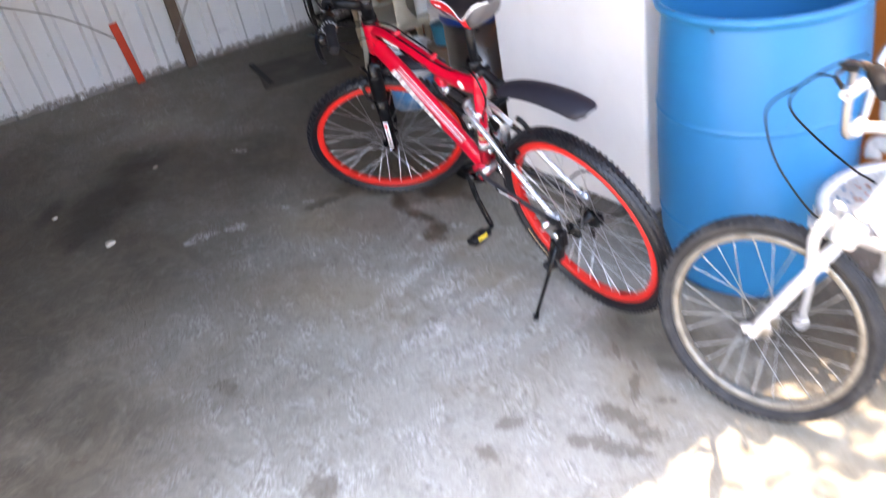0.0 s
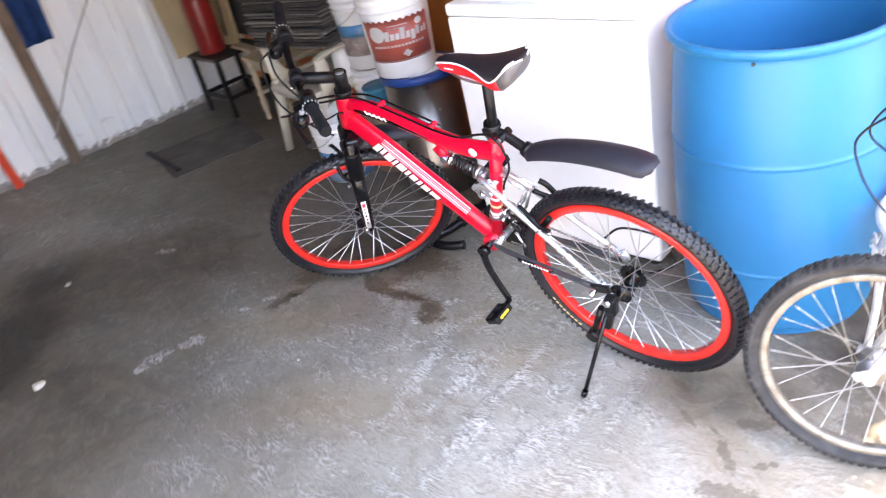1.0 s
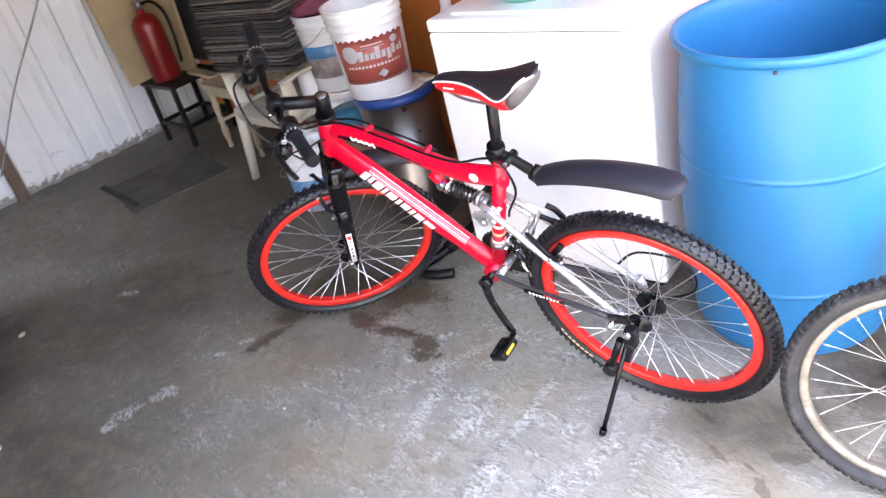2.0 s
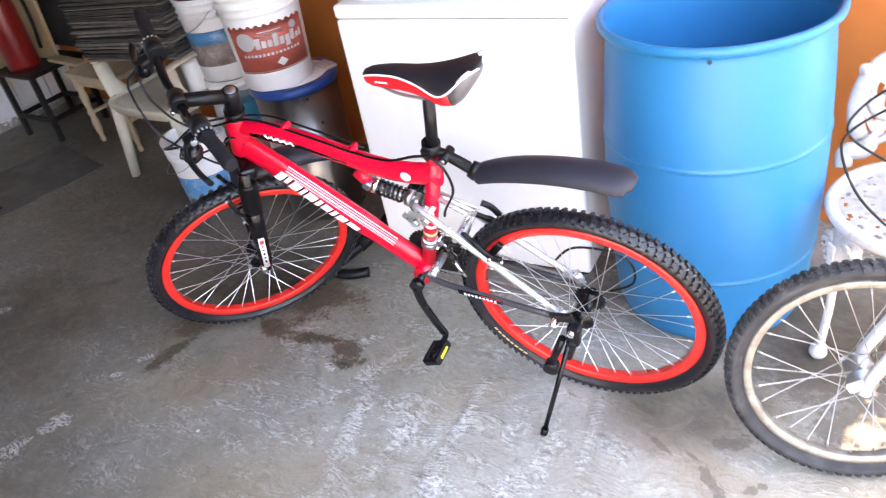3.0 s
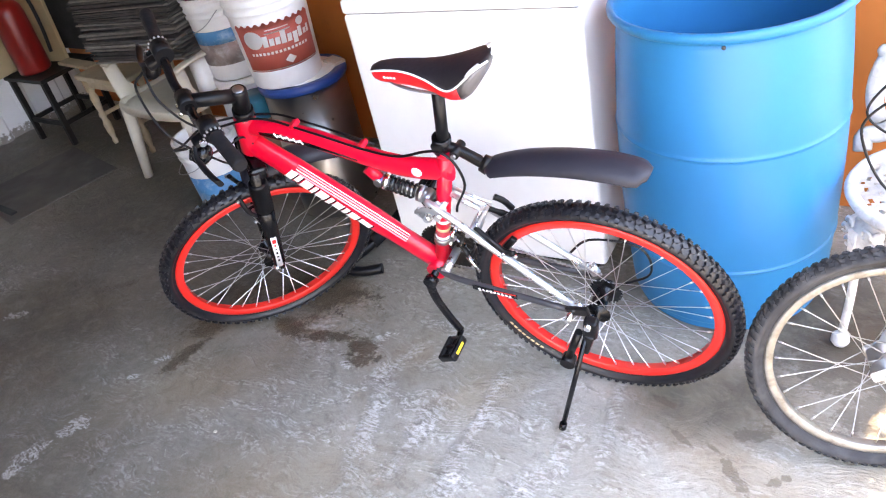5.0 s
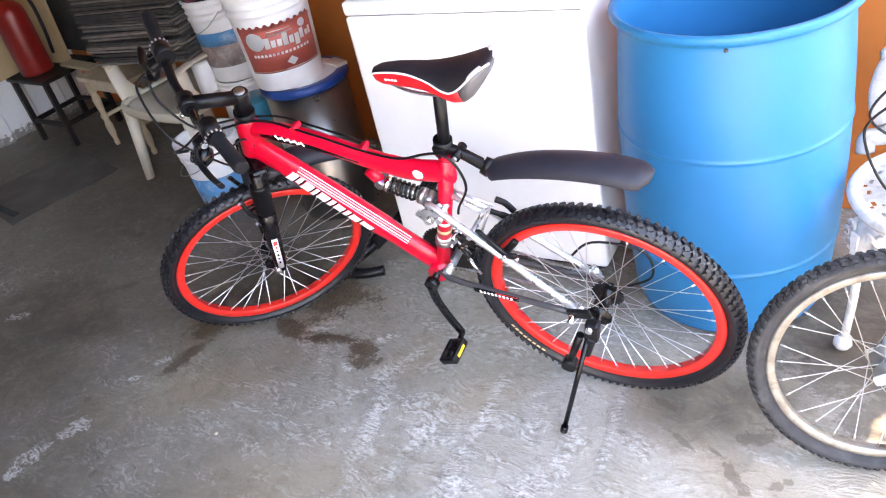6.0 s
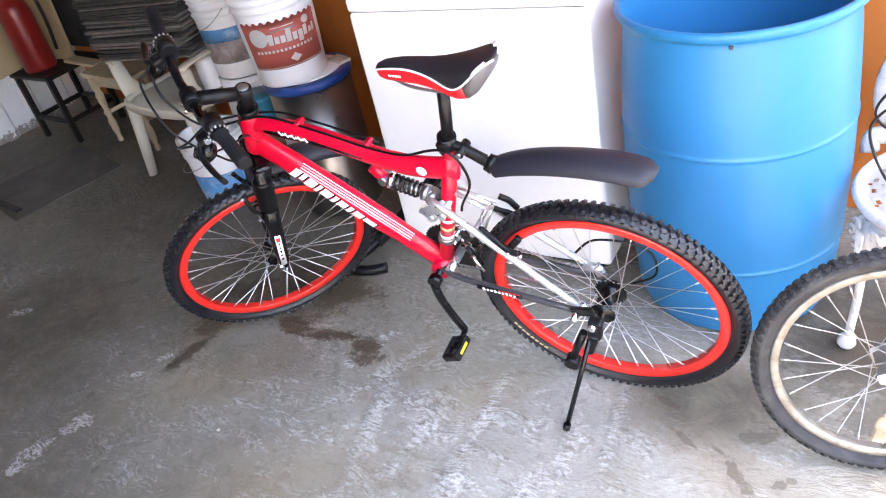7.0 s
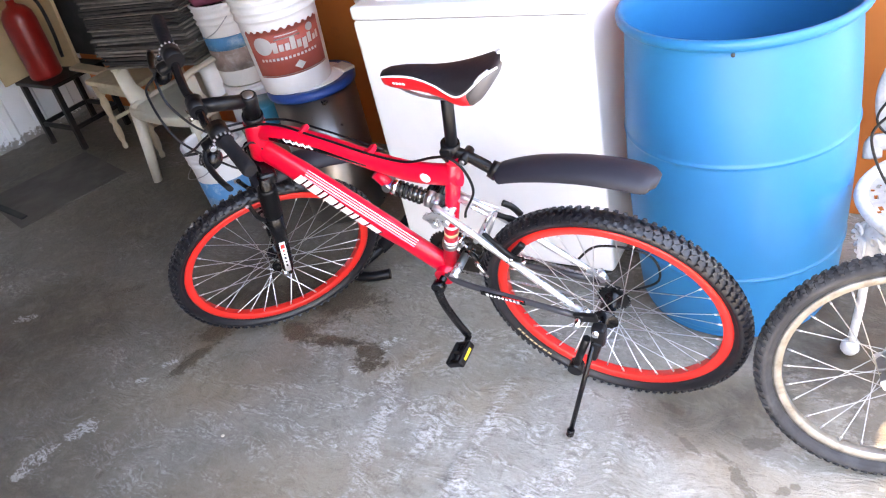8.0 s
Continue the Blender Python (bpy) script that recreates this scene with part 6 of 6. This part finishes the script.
def turned_stool():
    t = thing("wooden_stool", "cream-painted wooden stool with turned legs", "stool", turned(-3.02, 1.10, 0, -7))
    h = 0.42
    bm = B()
    block(bm, (0.44, 0.36, 0.028), pose(0, 0, h - 0.014), 0.007, 2)
    part("seat", bm, CREAM_WOOD, t)
    for sy in (1, -1):
        bm = B()
        block(bm, (0.36, 0.02, 0.05), pose(0, sy * 0.145, h - 0.053), 0.004)
        part("apron", bm, CREAM_WOOD, t)
    for sx in (1, -1):
        for sy in (1, -1):
            bm = B()
            prof = [(0, 0), (0.012, 0), (0.016, 0.02), (0.011, 0.035), (0.019, 0.07), (0.022, 0.12), (0.013, 0.155), (0.021, 0.17), (0.021, 0.185), (0.013, 0.195), (0.019, 0.23), (0.023, 0.28), (0.015, 0.31), (0.024, 0.32), (0.024, h - 0.028), (0, h - 0.028)]
            lathe(bm, prof, 14, pose(sx * 0.185, sy * 0.145, 0))
            part("leg", bm, CREAM_WOOD, t, "turned cream leg")
    for sx in (1, -1):
        bm = B()
        sweep(bm, [(sx * 0.185, -0.14, 0.175), (sx * 0.185, 0.14, 0.175)], 0.011, 10)
        part("stretcher", bm, CREAM_WOOD, t)
    return t


def metal_stool():
    t = thing("metal_stool", "dark steel stool holding a fire extinguisher", "stool", turned(-3.68, 1.08, 0, -3))
    h = 0.405
    bm = B()
    block(bm, (0.40, 0.36, 0.022), pose(0, 0, h - 0.011), 0.004)
    part("seat", bm, DARK_METAL, t)
    for sx in (1, -1):
        for sy in (1, -1):
            bm = B()
            block(bm, (0.03, 0.03, h - 0.022), pose(sx * 0.17, sy * 0.155, (h - 0.022) / 2), 0.003)
            part("leg", bm, DARK_METAL, t)
    for sx, sy, w, d in ((0, -0.155, 0.31, 0.02), (0, 0.155, 0.31, 0.02), (0.17, 0, 0.02, 0.28), (-0.17, 0, 0.02, 0.28)):
        bm = B()
        block(bm, (w, d, 0.025), pose(sx, sy, 0.13), 0.003)
        part("stretcher", bm, DARK_METAL, t)
    return t


def extinguisher():
    t = thing("fire_extinguisher", "red fire extinguisher with black hose standing on a metal stool", "fire extinguisher", turned(-3.70, 1.015, 0.406, 20))
    bm = B()
    lathe(bm, [(0, 0), (0.078, 0), (0.087, 0.008), (0.089, 0.02), (0.089, 0.32), (0.083, 0.36), (0.060, 0.395), (0.03, 0.41), (0.022, 0.42), (0.022, 0.44), (0, 0.44)], 36)
    part("cylinder", bm, EXT_RED, t)
    bm = B()
    lathe(bm, [(0, 0.44), (0.026, 0.44), (0.026, 0.475), (0.016, 0.49), (0, 0.49)], 16)
    block(bm, (0.13, 0.022, 0.012), pose(0.03, 0, 0.495, 0, -8, 0), 0.004)
    block(bm, (0.12, 0.022, 0.010), pose(0.035, 0, 0.525, 0, -20, 0), 0.004)
    part("valve", bm, STEEL_DULL, t, "steel valve and squeeze handle")
    bm = B()
    sweep(bm, smooth_path([(0.02, 0, 0.465), (0.10, 0.0, 0.47), (0.165, 0.0, 0.40), (0.18, -0.01, 0.25), (0.17, -0.02, 0.10)], 5), 0.010, 8)
    part("hose", bm, PLASTIC_BLACK, t)
    return t


def corner_boards():
    bm = B()
    block(bm, (0.44, 0.022, 1.10), pose(0, 0, 0.55), 0.003)
    solid("plywood_board", bm, PLY, "pale plywood board standing on the metal stool", "board", turned(-3.80, 1.14, 0.406, 4) @ pose(0, 0, 0, -3))
    bm = B()
    block(bm, (0.018, 0.30, 0.95), pose(0, 0, 0.475), 0.003)
    solid("plywood_board", bm, PLY, "narrow plywood offcut leaning towards the white wall on a stool", "board", turned(-3.868, 0.99, 0.408, 4) @ pose(0, 0, 0, 0, -7, 0))
    bm = B()
    block(bm, (1.24, 0.025, 1.35), pose(0, 0, 0.675), 0.004)
    solid("grey_board", bm, DARK_SHEET, "large dark grey board standing on a stool against the orange wall", "board", turned(-3.30, 1.262, 0.421, -4.5) @ pose(0, 0, 0, -4))
    bm = B()
    block(bm, (0.34, 0.07, 0.018), pose(0, 0, 0.009), 0.003)
    solid("plank", bm, CREAM_WOOD, "short pale plank lying on the metal stool", "plank", turned(-3.42, 1.10, 0.406, -8))


plastic_chair()
sheet_stack()
turned_stool()
metal_stool()
extinguisher()
corner_boards()


def jug(name, label, m, material, prof, cap=None):
    t = thing(name, label, "container", m)
    bm = B()
    lathe(bm, prof, 32)
    part("body", bm, material, t)
    if cap:
        bm = B()
        lathe(bm, cap, 24)
        part("lid", bm, BLUE_DARK if material is CYAN else BUCKET_WHITE, t)
    return t


jug("white_canister", "slim white plastic canister standing on a plastic chair", turned(-2.20, 0.93, 0.385, 0), BUCKET_WHITE,
    [(0, 0), (0.050, 0), (0.054, 0.01), (0.054, 0.15), (0.047, 0.17), (0.030, 0.175), (0, 0.175)], [(0, 0.176), (0.03, 0.176), (0.03, 0.195), (0, 0.197)])
jug("plastic_tub", "small dark teal plastic tub standing on a pot", turned(-1.84, 0.83, 0.33, 0), CYAN,
    [(0, 0), (0.070, 0), (0.075, 0.01), (0.078, 0.08), (0.083, 0.09), (0.083, 0.10), (0, 0.10)])
jug("clay_pot", "brown pot standing on the floor under a teal tub", turned(-1.84, 0.83, 0.0, 0), TERRA,
    [(0, 0), (0.10, 0), (0.105, 0.01), (0.115, 0.30), (0.118, 0.31), (0.118, 0.33), (0, 0.33)])
jug("plastic_tub", "pale green plastic tub standing on the washing machine", turned(-0.66, 0.72, 0.954, 0), GREEN_TUB,
    [(0, 0), (0.085, 0), (0.098, 0.012), (0.12, 0.15), (0.128, 0.155), (0.128, 0.162), (0.117, 0.162), (0.094, 0.02), (0, 0.012)])


def crumple(name, label, m, material, r, seed):
    """A crumpled cloth or bag."""
    bm = B()
    bmesh.ops.create_icosphere(bm, subdivisions=4, radius=1.0)
    for v in bm.verts:
        n = noise.noise(v.co * 1.8 + Vector((seed, 0, 0))) + 0.5 * noise.noise(v.co * 4.5 + Vector((0, seed, 0)))
        v.co *= 1 + 0.45 * n
        v.co.z = max(v.co.z, -0.35)
        v.co = Vector((v.co.x * r[0], v.co.y * r[1], (v.co.z + 0.35) * r[2]))
    for f in bm.faces:
        f.smooth = True
    return solid(name, bm, material, label, "cloth", m)


crumple("rag", "crumpled grey rag lying on the washing machine", turned(-0.47, 0.70, 0.954, 20), SADDLE_GREY, (0.05, 0.04, 0.035), 3)
crumple("rag", "crumpled white cloth lying on the washing machine", turned(-0.33, 0.72, 0.954, 0), BUCKET_WHITE, (0.08, 0.05, 0.04), 8)
crumple("rag", "maroon cloth bundled on top of a paint bucket", turned(-2.03, 1.0, 0.832, 30), MAROON, (0.13, 0.10, 0.06), 12)
crumple("rag", "pale crumpled rag stuffed into a pail", turned(-2.04, 0.69, 0.19, 10), BUCKET_WHITE, (0.105, 0.105, 0.11), 5)


# ------------------------------------------------------------------ floor clutter and wall fittings
def floor_mat_piece():
    bm = B()
    block(bm, (0.56, 0.58, 0.006), pose(0, 0, 0.003), 0.002, 1)
    solid("floor_mat", bm, MAT_DARK, "dark worn rubber mat lying on the concrete", "mat", turned(-3.27, 0.53, 0.001, -14))
    bm = B()
    block(bm, (0.52, 0.035, 0.014), pose(0, 0, 0.007), 0.004)
    solid("rubber_strip", bm, STRIP, "black rubber strip along the edge of a floor mat", "strip", turned(-3.40, 0.285, 0.001, -7))


def bent_tube():
    t = thing("bicycle_lock", "black bent tube with a padded bar lying on the floor", "lock", Matrix())
    bm = B()
    sweep(bm, smooth_path([(-0.955, 0.362, 0.022), (-1.02, 0.325, 0.022), (-1.085, 0.312, 0.03), (-1.10, 0.35, 0.03), (-1.07, 0.43, 0.04), (-1.03, 0.55, 0.07), (-1.0, 0.66, 0.12)], 6), 0.019, 12)
    part("tube", bm, PLASTIC_BLACK, t)
    bm = B()
    sweep(bm, [(-1.06, 0.46, 0.048), (-1.03, 0.55, 0.070)], 0.026, 12)
    part("sleeve", bm, GRIP, t, "thick black sleeve")
    return t


floor_mat_piece()
bent_tube()
bm = B()
block(bm, (0.045, 0.07, 2.55), pose(0, 0, 1.275), 0.004)
solid("steel_post", bm, TERRA, "rusty brown steel post standing against the white wall", "post", turned(-4.115, 0.03, 0, WEST_YAW))
bm = B()
block(bm, (0.014, 0.055, 0.44), pose(0, 0, 0.22), 0.004)
solid("reflector_strip", bm, ORANGE_TAPE, "orange-red plastic strip leaning on the white wall", "strip", turned(-4.15, -0.34, 0.0, WEST_YAW) @ pose(0, 0, 0, 5, 1, 0))
bm = B()
n = 14
grid = []
for i in range(n + 1):
    row = []
    for j in range(n + 1):
        a, b = i / n, j / n
        row.append(bm.verts.new((0.03 + 0.02 * noise.noise(Vector((a * 3, b * 3, 2))) + 0.018 * math.sin(a * 14 + b), (a - 0.5) * 0.26 * (1 - 0.35 * (1 - b)), b * 0.62)))
    grid.append(row)
for i in range(n):
    for j in range(n):
        bm.faces.new((grid[i][j], grid[i + 1][j], grid[i + 1][j + 1], grid[i][j + 1])).smooth = True
bmesh.ops.solidify(bm, geom=bm.faces[:], thickness=0.006)
solid("hanging_cloth", bm, NAVY, "dark blue cloth hanging on the white wall", "cloth", turned(-4.135, 0.15, 0.76, WEST_YAW))
for pts, name in (([(-4.10, -0.03, 0.20), (-4.08, 0.25, 0.60), (-4.07, 0.53, 0.92), (-4.06, 0.9, 1.35)], "cord"), ([(-4.15, -0.35, 0.30), (-4.12, -0.75, 0.62), (-4.14, -1.5, 0.95)], "cord")):
    bm = B()
    sweep(bm, smooth_path(pts, 6), 0.005, 6)
    solid(name, bm, ROPE, "thin grey cord slung along the white wall", "cord")
for k, (x, y, r) in enumerate(((-1.876, -1.092, 0.022), (-2.541, -0.693, 0.016), (-2.40, -1.25, 0.014), (-1.04, -0.45, 0.006))):
    bm = B()
    bmesh.ops.create_icosphere(bm, subdivisions=2, radius=r)
    for v in bm.verts:
        v.co *= 1 + 0.5 * noise.noise(v.co * 60 + Vector((k, 0, 0)))
        v.co.z = max(0, v.co.z * 0.5 + r * 0.2)
    solid("scrap", bm, PALE_BIT, "small pale scrap lying on the concrete", "scrap", turned(x, y, 0, 0), group="scraps on the floor")


def wall_hose():
    t = thing("garden_hose", "dark wrapped hose with a white fitting hanging on the orange wall", "hose", Matrix())
    bm = B()
    sweep(bm, smooth_path([(-1.46, 1.225, 1.6), (-1.455, 1.215, 1.25), (-1.465, 1.21, 0.95), (-1.46, 1.21, 0.80)], 5), 0.017, 10)
    part("tube", bm, PLASTIC_BLACK, t)
    for z in (0.92, 1.0, 1.12):
        bm = B()
        sweep(bm, [(-1.462, 1.21, z), (-1.462, 1.21, z + 0.02)], 0.0185, 10)
        part("band", bm, BUCKET_WHITE, t, "pale tape band")
    bm = B()
    lathe(bm, [(0, 0), (0.03, 0), (0.034, 0.02), (0.024, 0.05), (0.024, 0.10), (0, 0.10)], 16, pose(-1.46, 1.205, 0.72))
    part("fitting", bm, BUCKET_WHITE, t, "white plastic fitting")
    return t


wall_hose()
bm = B()
block(bm, (0.09, 0.05, 0.012), pose(0, 0, 0.006), 0.002)
solid("offcut", bm, PALE_BIT, "pale wooden offcut lying on the blue lid", "offcut", turned(-1.345, 0.855, 0.583, -20))

# ------------------------------------------------------------------ unseen tree, added so that its leaves break up the sunlight
def tree():
    rnd = random.Random(11)
    t = thing("tree", "small unseen leafy tree added to dapple the sunlight", "tree", turned(1.62, 1.72, 0, 0))
    bm = B()
    sweep(bm, smooth_path([(0, 0, 0), (0.03, -0.02, 0.8), (-0.02, 0.03, 1.6), (0.02, 0.0, 2.5), (0, 0.02, 3.3)], 5), [0.075 - 0.0028 * k for k in range(21)], 12)
    tips = []
    for k in range(9):
        a, z = k * 2.4, 1.9 + 0.16 * k
        d = Vector((math.cos(a), math.sin(a), 0.45))
        q = Vector((0, 0, z))
        sweep(bm, smooth_path([q, q + d * 0.35, q + d * 0.75 + Vector((0, 0, 0.1))], 4), [0.026 - 0.002 * i for i in range(9)], 8)
        tips += [q + d * f for f in (0.3, 0.5, 0.7, 0.85)]
    part("trunk", bm, TERRA, t)
    verts, faces = [], []
    for k in range(3200):
        c = rnd.choice(tips) + Vector((rnd.gauss(0, 0.24), rnd.gauss(0, 0.24), rnd.gauss(0, 0.16)))
        a = Euler((rnd.uniform(-0.9, 0.9), rnd.uniform(-0.9, 0.9), rnd.uniform(0, 6.3))).to_matrix()
        n = len(verts)
        for p in ((-0.05, 0, 0), (0, -0.022, 0.008), (0.055, 0, -0.006), (0, 0.022, 0.008)):
            verts.append(c + a @ Vector(p))
        faces += [(n, n + 1, n + 2), (n, n + 2, n + 3)]
    me = bpy.data.meshes.new("crown")
    me.from_pydata([tuple(x) for x in verts], [], faces)
    me.materials.append(LEAF)
    tagged(part("crown", me, LEAF, t), kind="stuff")


tree()
